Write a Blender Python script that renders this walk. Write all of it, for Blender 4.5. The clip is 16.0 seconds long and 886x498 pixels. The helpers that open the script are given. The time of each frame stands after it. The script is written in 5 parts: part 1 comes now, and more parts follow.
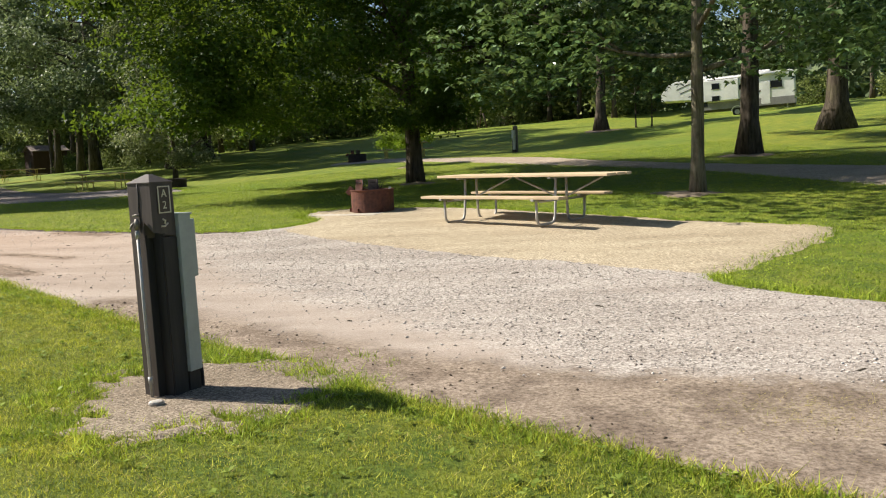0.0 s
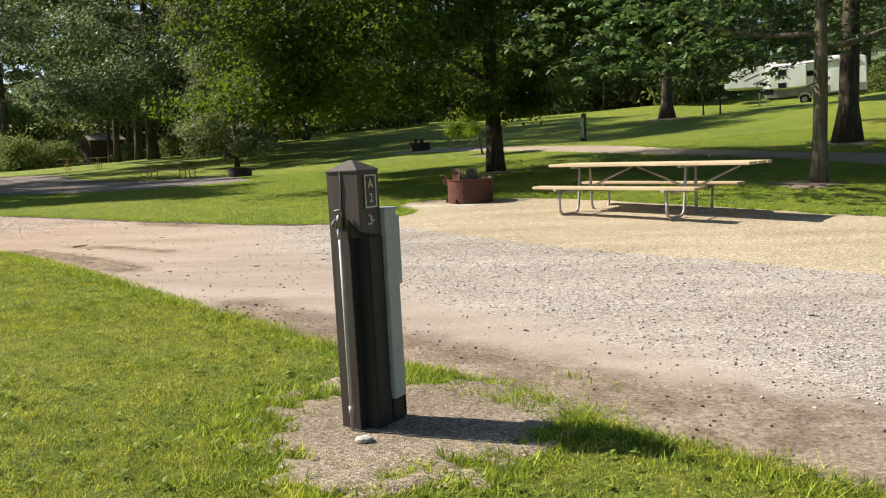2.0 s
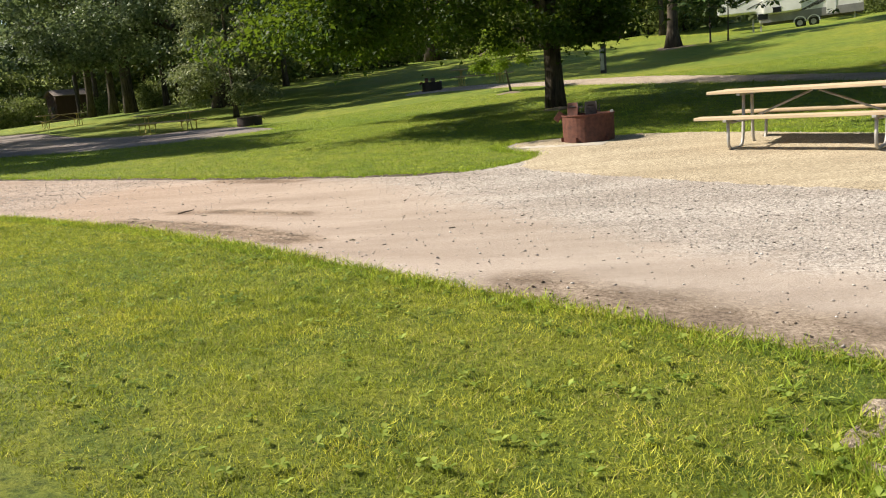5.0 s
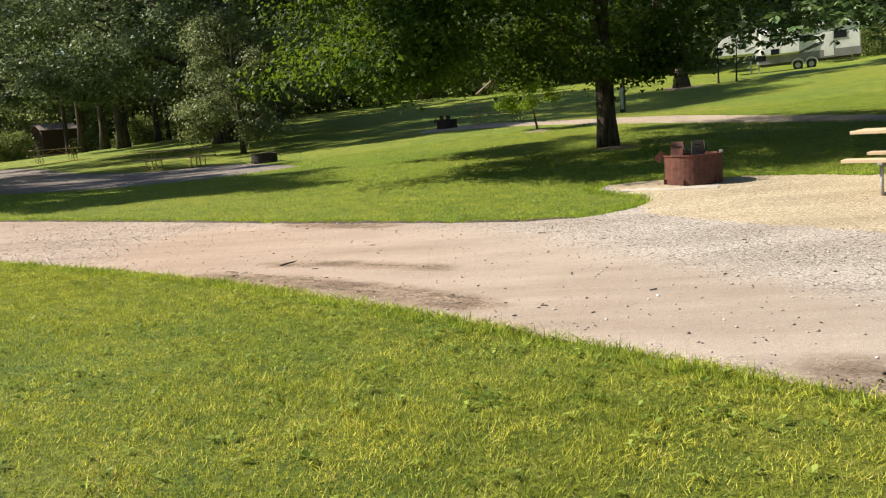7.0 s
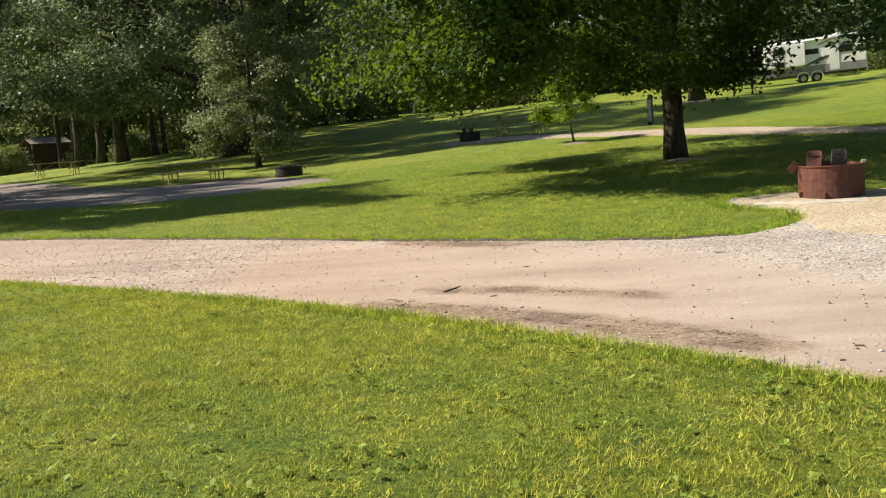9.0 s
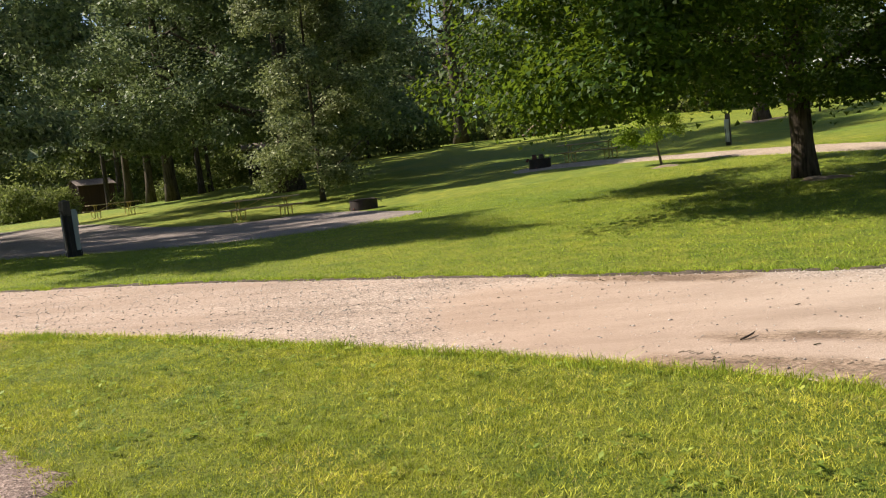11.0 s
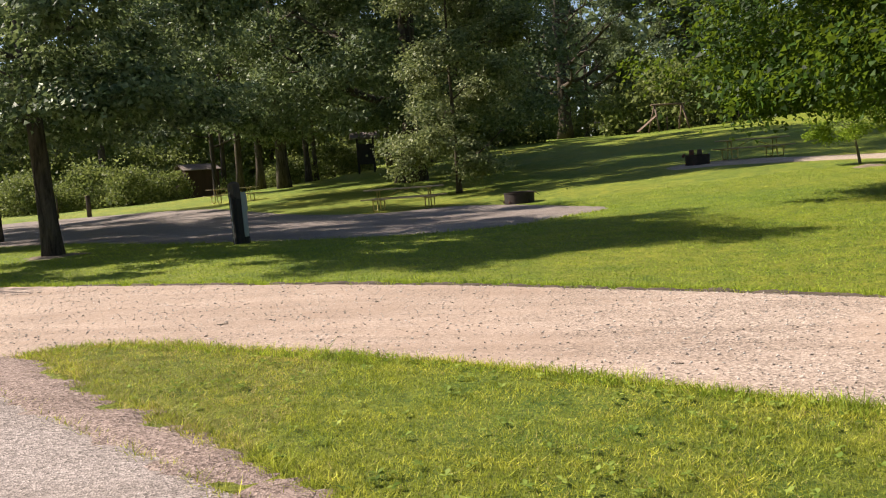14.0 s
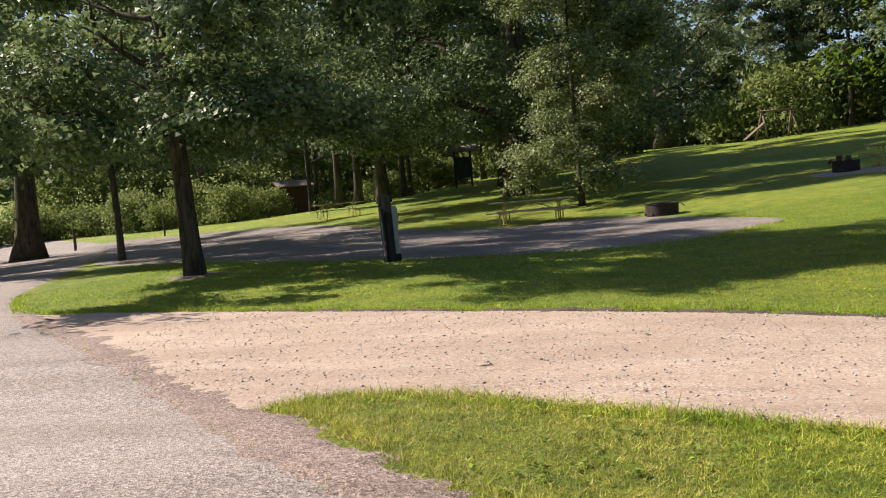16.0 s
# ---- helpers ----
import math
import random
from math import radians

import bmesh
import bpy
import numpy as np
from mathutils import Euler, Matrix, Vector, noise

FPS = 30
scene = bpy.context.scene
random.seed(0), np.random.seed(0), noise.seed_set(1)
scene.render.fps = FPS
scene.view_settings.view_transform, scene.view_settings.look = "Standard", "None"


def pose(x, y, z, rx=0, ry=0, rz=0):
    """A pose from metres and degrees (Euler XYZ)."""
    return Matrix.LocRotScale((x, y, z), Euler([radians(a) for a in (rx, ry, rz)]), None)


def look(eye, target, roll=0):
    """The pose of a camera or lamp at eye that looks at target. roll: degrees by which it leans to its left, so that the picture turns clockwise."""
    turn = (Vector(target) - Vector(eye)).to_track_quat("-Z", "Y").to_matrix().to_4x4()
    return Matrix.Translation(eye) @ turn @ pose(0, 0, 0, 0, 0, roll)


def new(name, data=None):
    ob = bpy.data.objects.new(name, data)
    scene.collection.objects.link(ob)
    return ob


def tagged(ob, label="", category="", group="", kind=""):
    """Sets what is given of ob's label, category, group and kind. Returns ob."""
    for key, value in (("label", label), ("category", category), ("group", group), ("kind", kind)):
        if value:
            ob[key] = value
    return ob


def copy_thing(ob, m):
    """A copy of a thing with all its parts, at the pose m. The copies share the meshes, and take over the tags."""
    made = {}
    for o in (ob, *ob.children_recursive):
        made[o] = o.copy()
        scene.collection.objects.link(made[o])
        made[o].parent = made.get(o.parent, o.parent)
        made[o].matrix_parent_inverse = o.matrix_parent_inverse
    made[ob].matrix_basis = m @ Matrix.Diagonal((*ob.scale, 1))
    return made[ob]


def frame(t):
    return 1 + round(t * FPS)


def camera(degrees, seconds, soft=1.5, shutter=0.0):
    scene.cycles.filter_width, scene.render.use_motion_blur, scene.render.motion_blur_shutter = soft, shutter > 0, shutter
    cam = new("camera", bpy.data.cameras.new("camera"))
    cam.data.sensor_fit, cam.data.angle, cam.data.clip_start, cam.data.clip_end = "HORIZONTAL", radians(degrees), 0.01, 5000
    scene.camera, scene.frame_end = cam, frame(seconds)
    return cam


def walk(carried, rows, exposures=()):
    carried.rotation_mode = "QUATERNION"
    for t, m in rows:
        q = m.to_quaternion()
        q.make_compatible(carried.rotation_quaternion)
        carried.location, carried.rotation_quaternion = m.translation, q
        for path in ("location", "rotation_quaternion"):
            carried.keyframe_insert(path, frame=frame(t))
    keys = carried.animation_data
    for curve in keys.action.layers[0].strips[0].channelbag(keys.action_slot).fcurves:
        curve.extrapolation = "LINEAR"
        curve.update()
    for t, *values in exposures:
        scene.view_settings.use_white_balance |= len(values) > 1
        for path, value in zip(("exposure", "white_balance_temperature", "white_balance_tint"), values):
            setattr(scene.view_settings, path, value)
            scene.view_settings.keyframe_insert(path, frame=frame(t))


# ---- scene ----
cam = camera(55.6, 16.0, soft=1.1)
METRES, EYE, TILT, LEAN, TURN = 16.5, 1.3525, 0.0, 0.0, 0.0
EXPOSURE = 0.92
ROWS = [
    (0.0, 0.0, 0.0, 0.0, -0.28, -6.04, 2.61),
    (0.5, -0.0107, 0.0086, -0.0007, -0.19, -6.06, 2.58),
    (1.0, -0.0255, 0.0215, 0.0006, 0.16, -6.16, 2.57),
    (1.5, -0.046, 0.0363, 0.0008, 2.49, -6.56, 2.49),
    (2.0, -0.0642, 0.0544, 0.0011, 2.65, -6.62, 2.58),
    (2.5, -0.0875, 0.0739, 0.0022, 2.7, -6.6, 2.52),
    (3.0, -0.1145, 0.0878, 0.0025, 2.71, -6.68, 2.4),
    (3.5, -0.1394, 0.1037, 0.0014, 1.66, -7.57, 2.16),
    (4.0, -0.1702, 0.1159, 0.0021, 1.41, -10.96, 4.56),
    (4.2, -0.1797, 0.123, 0.0022, 1.39, -11.44, 5.01),
    (6.3, -0.281, 0.2085, 0.0083, -2.38, -8.78, 4.06),
    (6.5, -0.2908, 0.2165, 0.0088, -2.21, -8.72, 4.2),
    (7.0, -0.3173, 0.2358, 0.0099, -1.59, -8.24, 4.34),
    (7.5, -0.3448, 0.2516, 0.0099, -0.88, -7.48, 4.37),
    (8.0, -0.3709, 0.2697, 0.0095, -0.79, -7.51, 4.41),
    (8.2, -0.3811, 0.2778, 0.01, -0.77, -7.44, 4.49),
    (10.3, -0.492, 0.3618, 0.0143, -6.69, -7.07, 3.66),
    (10.5, -0.5031, 0.3698, 0.0147, -3.71, -6.0, 5.0),
    (11.0, -0.5286, 0.39, 0.0172, -1.05, -5.1, 6.07),
    (11.5, -0.5563, 0.4102, 0.0174, 0.18, -4.55, 5.78),
    (12.0, -0.5801, 0.4337, 0.0185, 1.74, -4.27, 5.62),
    (12.5, -0.6066, 0.4536, 0.0186, 1.06, -6.98, 6.3),
    (13.0, -0.6329, 0.4764, 0.0199, 1.8, -6.14, 5.55),
    (13.5, -0.6608, 0.4959, 0.0221, 2.56, -5.22, 4.67),
    (14.0, -0.6862, 0.517, 0.0231, 4.32, -4.92, 4.33),
    (14.5, -0.7135, 0.5359, 0.0234, 6.06, -4.62, 3.99),
    (15.0, -0.7409, 0.555, 0.0243, 7.22, -4.27, 4.39),
    (15.5, -0.77, 0.5759, 0.025, 7.05, -2.8, 4.93),
    (16.0, -0.7981, 0.5946, 0.0279, 9.51, -3.53, 5.1),
]
walk(cam, [(t, pose(0, 0, EYE, TILT, LEAN, TURN) @ pose(METRES * x, METRES * y, METRES * z, 90 + pitch, roll, yaw)) for t, x, y, z, yaw, pitch, roll in ROWS],
     exposures=[(0.0, EXPOSURE - 0.03, 6250, 10), (4.0, EXPOSURE, 6400, 10), (7.5, EXPOSURE + 0.05, 6400, 10), (10.3, EXPOSURE + 0.06, 6500, 12), (12.5, EXPOSURE + 0.08, 6650, 16), (16.0, EXPOSURE + 0.12, 6350, 15)])

# ---- world and sun ----
SUN_FROM = Vector((-0.712, 0.158, 0.684))
world = bpy.data.worlds.new("sky_world")
scene.world = world
world.use_nodes = True
wn = world.node_tree.nodes
sky = wn.new("ShaderNodeTexSky")
sky.sky_type = 'NISHITA'
sky.sun_disc = False
sky.sun_elevation = math.asin(SUN_FROM.z)
sky.sun_rotation = math.atan2(SUN_FROM.x, SUN_FROM.y)
sky.air_density, sky.dust_density, sky.ozone_density = 1.0, 0.8, 1.0
wn["Background"].inputs["Strength"].default_value = 0.065
world.node_tree.links.new(sky.outputs[0], wn["Background"].inputs["Color"])
sun_data = bpy.data.lights.new("sun", 'SUN')
sun_data.energy, sun_data.angle, sun_data.color = 5.0, radians(0.55), (1.0, 0.91, 0.77)
sun = new("sun", sun_data)
sun.matrix_world = look(SUN_FROM * 50, (0, 0, 0))

# ---- materials ----


def ramp(nt, source, stops):
    r = nt.nodes.new("ShaderNodeValToRGB")
    while len(r.color_ramp.elements) < len(stops):
        r.color_ramp.elements.new(0.5)
    for e, (p, c) in zip(r.color_ramp.elements, stops):
        e.position, e.color = p, (*c, 1)
    nt.links.new(source, r.inputs[0])
    return r.outputs[0]


def noise_tex(nt, scale, detail=4.0, rough=0.6, stretch=None, distortion=0.0):
    tc = nt.nodes.new("ShaderNodeTexCoord")
    src = tc.outputs["Object"]
    if stretch:
        mp = nt.nodes.new("ShaderNodeMapping")
        mp.inputs["Scale"].default_value = stretch
        nt.links.new(src, mp.inputs[0])
        src = mp.outputs[0]
    n = nt.nodes.new("ShaderNodeTexNoise")
    n.inputs["Scale"].default_value, n.inputs["Detail"].default_value = scale, detail
    n.inputs["Roughness"].default_value, n.inputs["Distortion"].default_value = rough, distortion
    nt.links.new(src, n.inputs["Vector"])
    return n.outputs["Fac"]


def blend(nt, a, b, fac, mode='MIX'):
    m = nt.nodes.new("ShaderNodeMix")
    m.data_type, m.blend_type = 'RGBA', mode
    for sock, v in ((m.inputs[0], fac), (m.inputs[6], a), (m.inputs[7], b)):
        if isinstance(v, (int, float)):
            sock.default_value = v
        elif isinstance(v, tuple):
            sock.default_value = (*v, 1)
        else:
            nt.links.new(v, sock)
    return m.outputs[2]


def bumped(nt, bsdf, height, strength, distance):
    b = nt.nodes.new("ShaderNodeBump")
    b.inputs["Strength"].default_value, b.inputs["Distance"].default_value = strength, distance
    nt.links.new(height, b.inputs["Height"])
    nt.links.new(b.outputs[0], bsdf.inputs["Normal"])


def material(name):
    m = bpy.data.materials.new(name)
    m.use_nodes = True
    return m, m.node_tree, m.node_tree.nodes["Principled BSDF"]


def surface(name, dark, light, scale, rough=0.7, metal=0.0, bump=0.3, depth=0.004, stretch=None, stain=None, spec=0.5):
    """A two-scale grain between dark and light, with soft stains at a tenth of the scale."""
    m, nt, b = material(name)
    fine = noise_tex(nt, scale, 6, 0.65, stretch)
    wide = noise_tex(nt, scale * 0.09, 3, 0.6, stretch)
    col = ramp(nt, fine, [(0.3, dark), (0.7, light)])
    st = stain or tuple(0.6 * v for v in dark)
    fac = ramp(nt, wide, [(0.42, (0, 0, 0)), (0.72, (0.7, 0.7, 0.7))])
    nt.links.new(blend(nt, col, st, fac), b.inputs["Base Color"])
    b.inputs["Roughness"].default_value, b.inputs["Metallic"].default_value = rough, metal
    b.inputs["Specular IOR Level"].default_value = spec
    bumped(nt, b, fine, bump, depth)
    return m


def leafy(name, dark, light, gloss=0.45, glow=0.45, tint=(0.30, 0.42, 0.03)):
    """Leaves or blades: colour differs from piece to piece, part of the light passes through."""
    m, nt, b = material(name)
    g = nt.nodes.new("ShaderNodeNewGeometry")
    col = ramp(nt, g.outputs["Random Per Island"], [(0.0, dark), (0.75, light), (1.0, tuple(min(1, 1.35 * v) for v in light))])
    patch = ramp(nt, noise_tex(nt, 0.9, 6, 0.7), [(0.35, (0.66, 0.76, 0.65)), (0.66, (1.2, 1.12, 1.0))])
    col = blend(nt, col, patch, 1.0, 'MULTIPLY')
    tuft = ramp(nt, noise_tex(nt, 7.0, 3, 0.6), [(0.36, (0.52, 0.60, 0.5)), (0.5, (1, 1, 1)), (0.66, (1.28, 1.22, 1.15))])
    col = blend(nt, col, tuft, 1.0, 'MULTIPLY')
    nt.links.new(col, b.inputs["Base Color"])
    b.inputs["Roughness"].default_value = gloss + 0.1
    b.inputs["Specular IOR Level"].default_value = 0.17
    t = nt.nodes.new("ShaderNodeBsdfTranslucent")
    nt.links.new(blend(nt, col, tint, 0.5), t.inputs["Color"])
    mx = nt.nodes.new("ShaderNodeMixShader")
    mx.inputs[0].default_value = glow
    nt.links.new(b.outputs[0], mx.inputs[1])
    nt.links.new(t.outputs[0], mx.inputs[2])
    nt.links.new(mx.outputs[0], nt.nodes["Material Output"].inputs[0])
    return m


def lawn_material():
    m, nt, b = material("lawn")
    fine = noise_tex(nt, 26, 8, 0.8)
    mid = noise_tex(nt, 2.2, 4, 0.65)
    wide = noise_tex(nt, 0.16, 3, 0.6)
    col = ramp(nt, fine, [(0.36, (0.050, 0.080, 0.009)), (0.50, (0.158, 0.210, 0.022)), (0.64, (0.272, 0.320, 0.048))])
    col = blend(nt, col, ramp(nt, mid, [(0.34, (0.62, 0.74, 0.62)), (0.66, (1.28, 1.14, 1.05))]), 1.0, 'MULTIPLY')
    col = blend(nt, col, ramp(nt, wide, [(0.35, (0.85, 0.95, 0.9)), (0.66, (1.3, 1.12, 1.05))]), 1.0, 'MULTIPLY')
    nt.links.new(col, b.inputs["Base Color"])
    b.inputs["Roughness"].default_value = 0.75
    b.inputs["Specular IOR Level"].default_value = 0.25
    bumped(nt, b, noise_tex(nt, 40, 8, 0.8), 0.9, 0.05)
    return m


def gravel_material(name, light, mid, dark, warm, scale=75.0, rosy=False):
    """Crushed stone: cells for the stones, each of its own tone, fines between, wide stains of sand."""
    m, nt, b = material(name)
    tc = nt.nodes.new("ShaderNodeTexCoord")
    v = nt.nodes.new("ShaderNodeTexVoronoi")
    v.inputs["Scale"].default_value = scale
    nt.links.new(tc.outputs["Object"], v.inputs["Vector"])
    tone = nt.nodes.new("ShaderNodeSeparateColor")
    nt.links.new(v.outputs["Color"], tone.inputs[0])
    col = ramp(nt, tone.outputs[0], [(0.0, dark), (0.22, tuple(0.8 * c for c in mid)), (0.5, mid), (0.78, light), (1.0, tuple(min(1, 1.2 * c) for c in light))])
    sand = ramp(nt, noise_tex(nt, 0.55, 6, 0.7), [(0.45, (0, 0, 0)), (0.70, (0.5, 0.5, 0.5))])
    col = blend(nt, col, warm, sand)
    fines = ramp(nt, noise_tex(nt, 38, 5, 0.75), [(0.32, (0.55, 0.55, 0.55)), (0.55, (1.0, 1.0, 1.0)), (0.7, (1.2, 1.2, 1.2))])
    col = blend(nt, col, fines, 1.0, 'MULTIPLY')
    trail = ramp(nt, noise_tex(nt, 1.0, 5, 0.65, (0.35, 1.6, 1)), [(0.35, (0.82, 0.80, 0.78)), (0.6, (1.06, 1.06, 1.06))])
    col = blend(nt, col, trail, 1.0, 'MULTIPLY')
    height = v.outputs["Distance"]
    if rosy:
        grit = noise_tex(nt, 120, 4, 0.7)
        sandy = ramp(nt, grit, [(0.34, (0.235, 0.190, 0.152)), (0.5, (0.375, 0.312, 0.256)), (0.66, (0.47, 0.402, 0.338))])
        sandy = blend(nt, sandy, trail, 1.0, 'MULTIPLY')
        earth = ramp(nt, noise_tex(nt, 34, 7, 0.8), [(0.36, (0.085, 0.062, 0.044)), (0.48, (0.235, 0.180, 0.130)), (0.62, (0.40, 0.325, 0.250))])
        damp = ramp(nt, noise_tex(nt, 1.9, 5, 0.7), [(0.42, (0.60, 0.57, 0.55)), (0.56, (1.0, 1.0, 1.0))])
        earth = blend(nt, earth, damp, 1.0, 'MULTIPLY')
        for worn, layer, rough in (("sand", sandy, 3.0), ("soil", earth, 2.6)):
            at = nt.nodes.new("ShaderNodeAttribute")
            at.attribute_name = worn
            edge = nt.nodes.new("ShaderNodeMath")
            edge.operation = 'MULTIPLY_ADD'
            edge.inputs[1].default_value = 0.9
            nt.links.new(noise_tex(nt, rough, 8, 0.72), edge.inputs[0])
            nt.links.new(at.outputs["Fac"], edge.inputs[2])
            fac = ramp(nt, edge.outputs[0], [(0.62, (0, 0, 0)), (0.98, (0.92, 0.92, 0.92))])
            col = blend(nt, col, layer, fac)
            height = blend(nt, height, grit, fac)
        sep = nt.nodes.new("ShaderNodeSeparateXYZ")
        nt.links.new(tc.outputs["Object"], sep.inputs[0])
        mr = nt.nodes.new("ShaderNodeMapRange")
        mr.inputs[1].default_value, mr.inputs[2].default_value = -2.5, -8.0
        nt.links.new(sep.outputs[0], mr.inputs[0])
        col = blend(nt, col, blend(nt, col, (1.03, 0.925, 0.86), 1.0, 'MULTIPLY'), mr.outputs[0])
    nt.links.new(col, b.inputs["Base Color"])
    b.inputs["Roughness"].default_value = 0.9
    b.inputs["Specular IOR Level"].default_value = 0.2
    bumped(nt, b, height, 0.6, 0.010)
    return m


def bark_material(name, dark, light):
    m, nt, b = material(name)
    furrow = noise_tex(nt, 9, 7, 0.7, (1, 1, 0.16), 0.6)
    col = ramp(nt, furrow, [(0.34, dark), (0.62, light)])
    moss = ramp(nt, noise_tex(nt, 1.3, 4), [(0.5, (1, 1, 1)), (0.75, (0.8, 0.95, 0.6))])
    nt.links.new(blend(nt, col, moss, 1.0, 'MULTIPLY'), b.inputs["Base Color"])
    b.inputs["Roughness"].default_value = 0.95
    b.inputs["Specular IOR Level"].default_value = 0.15
    bumped(nt, b, furrow, 1.0, 0.05)
    return m


LAWN = lawn_material()
GRAVEL = gravel_material("pale_crushed_limestone", (0.475, 0.428, 0.378), (0.365, 0.322, 0.278), (0.13, 0.11, 0.092), (0.49, 0.43, 0.372), 66.0, True)
GRAVEL_TAN = gravel_material("tan_crushed_gravel", (0.50, 0.41, 0.32), (0.38, 0.31, 0.24), (0.20, 0.16, 0.12), (0.44, 0.35, 0.26), 85.0)
GRAVEL_SAND = gravel_material("tan_pea_gravel", (0.52, 0.44, 0.315), (0.42, 0.35, 0.240), (0.20, 0.158, 0.105), (0.46, 0.385, 0.262), 70.0)
GRAVEL_GREY = gravel_material("grey_weathered_gravel", (0.33, 0.285, 0.255), (0.225, 0.19, 0.17), (0.09, 0.074, 0.065), (0.265, 0.225, 0.195), 85.0)
ASPHALT = gravel_material("worn_grey_asphalt", (0.39, 0.335, 0.305), (0.275, 0.235, 0.212), (0.10, 0.085, 0.076), (0.33, 0.28, 0.245), 90.0)
DIRT = gravel_material("dry_gravelly_dirt", (0.375, 0.312, 0.236), (0.258, 0.206, 0.148), (0.085, 0.064, 0.044), (0.27, 0.218, 0.156), 95.0)
CRUMBS = gravel_material("crumbled_asphalt", (0.34, 0.265, 0.228), (0.235, 0.174, 0.147), (0.085, 0.062, 0.052), (0.25, 0.185, 0.152), 85.0)
MUD = surface("damp_brown_earth", (0.15, 0.11, 0.075), (0.32, 0.25, 0.18), 40, 0.9, bump=0.8, depth=0.015)
# brown soil, coloured darker for the shadow below the turf lip
SOIL_SHADED = surface("shaded_crumbled_soil", (0.040, 0.030, 0.021), (0.135, 0.102, 0.070), 45, 0.95, bump=0.8, depth=0.015)
STONE = surface("pale_stone", (0.42, 0.38, 0.32), (0.66, 0.61, 0.53), 60, 0.85, bump=0.3)
CONCRETE = surface("pale_concrete", (0.40, 0.355, 0.29), (0.50, 0.45, 0.375), 50, 0.85, bump=0.15)
BARK = bark_material("dark_furrowed_bark", (0.025, 0.020, 0.015), (0.118, 0.096, 0.073))
BARK_GREY = bark_material("grey_brown_bark", (0.055, 0.046, 0.034), (0.25, 0.215, 0.16))
MAPLE_LEAF = leafy("maple_leaves", (0.007, 0.021, 0.005), (0.042, 0.088, 0.012), 0.45, 0.34)
OAK_LEAF = leafy("oak_leaves", (0.046, 0.078, 0.042), (0.205, 0.260, 0.145), 0.40, 0.32, (0.27, 0.33, 0.11))
FOREST_LEAF = leafy("woodland_leaves", (0.042, 0.068, 0.040), (0.170, 0.212, 0.124), 0.42, 0.30, (0.24, 0.29, 0.10))
YOUNG_LEAF = leafy("pale_oak_leaves", (0.075, 0.105, 0.048), (0.255, 0.285, 0.150), 0.42, 0.30, (0.24, 0.28, 0.09))
NEAR_LEAF = leafy("glossy_oak_leaves", (0.040, 0.082, 0.034), (0.150, 0.225, 0.105), 0.22, 0.26, (0.22, 0.32, 0.07))
SAPLING_LEAF = leafy("young_leaves", (0.10, 0.16, 0.016), (0.26, 0.34, 0.045), 0.45, 0.5)
SHRUB_LEAF = leafy("shrub_leaves", (0.075, 0.105, 0.03), (0.215, 0.245, 0.085), 0.45, 0.36, (0.26, 0.32, 0.08))
BLADE = leafy("grass_blades", (0.094, 0.165, 0.018), (0.385, 0.475, 0.068), 0.5, 0.42, (0.34, 0.42, 0.03))
VERGE_BLADE = leafy("verge_blades", (0.095, 0.122, 0.013), (0.525, 0.528, 0.088), 0.5, 0.42, (0.36, 0.42, 0.03))
DRY_BLADE = leafy("dry_grass_blades", (0.22, 0.19, 0.06), (0.46, 0.41, 0.16), 0.6, 0.3, (0.4, 0.33, 0.12))
WEED_LEAF = leafy("broad_weed_leaves", (0.13, 0.19, 0.03), (0.27, 0.33, 0.075), 0.35, 0.3)
POST_PAINT = surface("dark_brown_painted_wood", (0.045, 0.034, 0.028), (0.085, 0.066, 0.055), 24, 0.6, bump=0.35, depth=0.003, stretch=(1, 1, 0.12))
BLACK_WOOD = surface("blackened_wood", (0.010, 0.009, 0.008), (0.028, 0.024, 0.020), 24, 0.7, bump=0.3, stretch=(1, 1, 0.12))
GREY_METAL = surface("grey_green_enamelled_steel", (0.30, 0.33, 0.31), (0.38, 0.41, 0.385), 14, 0.45, 0.0, 0.06, 0.002, stain=(0.22, 0.23, 0.21))
GALV = surface("galvanised_steel", (0.34, 0.33, 0.31), (0.50, 0.485, 0.455), 40, 0.55, 0.35, 0.1, 0.001)
BRASS = surface("weathered_brass", (0.17, 0.15, 0.12), (0.33, 0.30, 0.25), 60, 0.55, 0.5, 0.2, 0.001)
SIGN_BROWN = surface("brown_sign_plate", (0.052, 0.036, 0.026), (0.075, 0.052, 0.038), 30, 0.5, bump=0.05)
CREAM = surface("cream_paint", (0.60, 0.54, 0.40), (0.70, 0.63, 0.48), 30, 0.6, bump=0.05)
WOOD_TOP = surface("weathered_tan_planks", (0.44, 0.33, 0.20), (0.66, 0.52, 0.34), 22, 0.7, bump=0.3, depth=0.003, stretch=(0.08, 1, 1), stain=(0.40, 0.30, 0.19))
WOOD_DARK = surface("dark_weathered_planks", (0.34, 0.26, 0.16), (0.54, 0.44, 0.29), 22, 0.8, bump=0.3, depth=0.003, stretch=(0.08, 1, 1))
YELLOW = surface("faded_yellow_paint", (0.46, 0.36, 0.09), (0.62, 0.50, 0.15), 20, 0.6, bump=0.1)
RUST = surface("rusty_steel", (0.070, 0.024, 0.016), (0.185, 0.066, 0.040), 16, 0.75, 0.25, 0.35, 0.004, stain=(0.035, 0.02, 0.016))
GREY_STEEL = surface("scorched_grey_steel", (0.07, 0.055, 0.047), (0.16, 0.135, 0.12), 22, 0.65, 0.3, 0.3, 0.003)
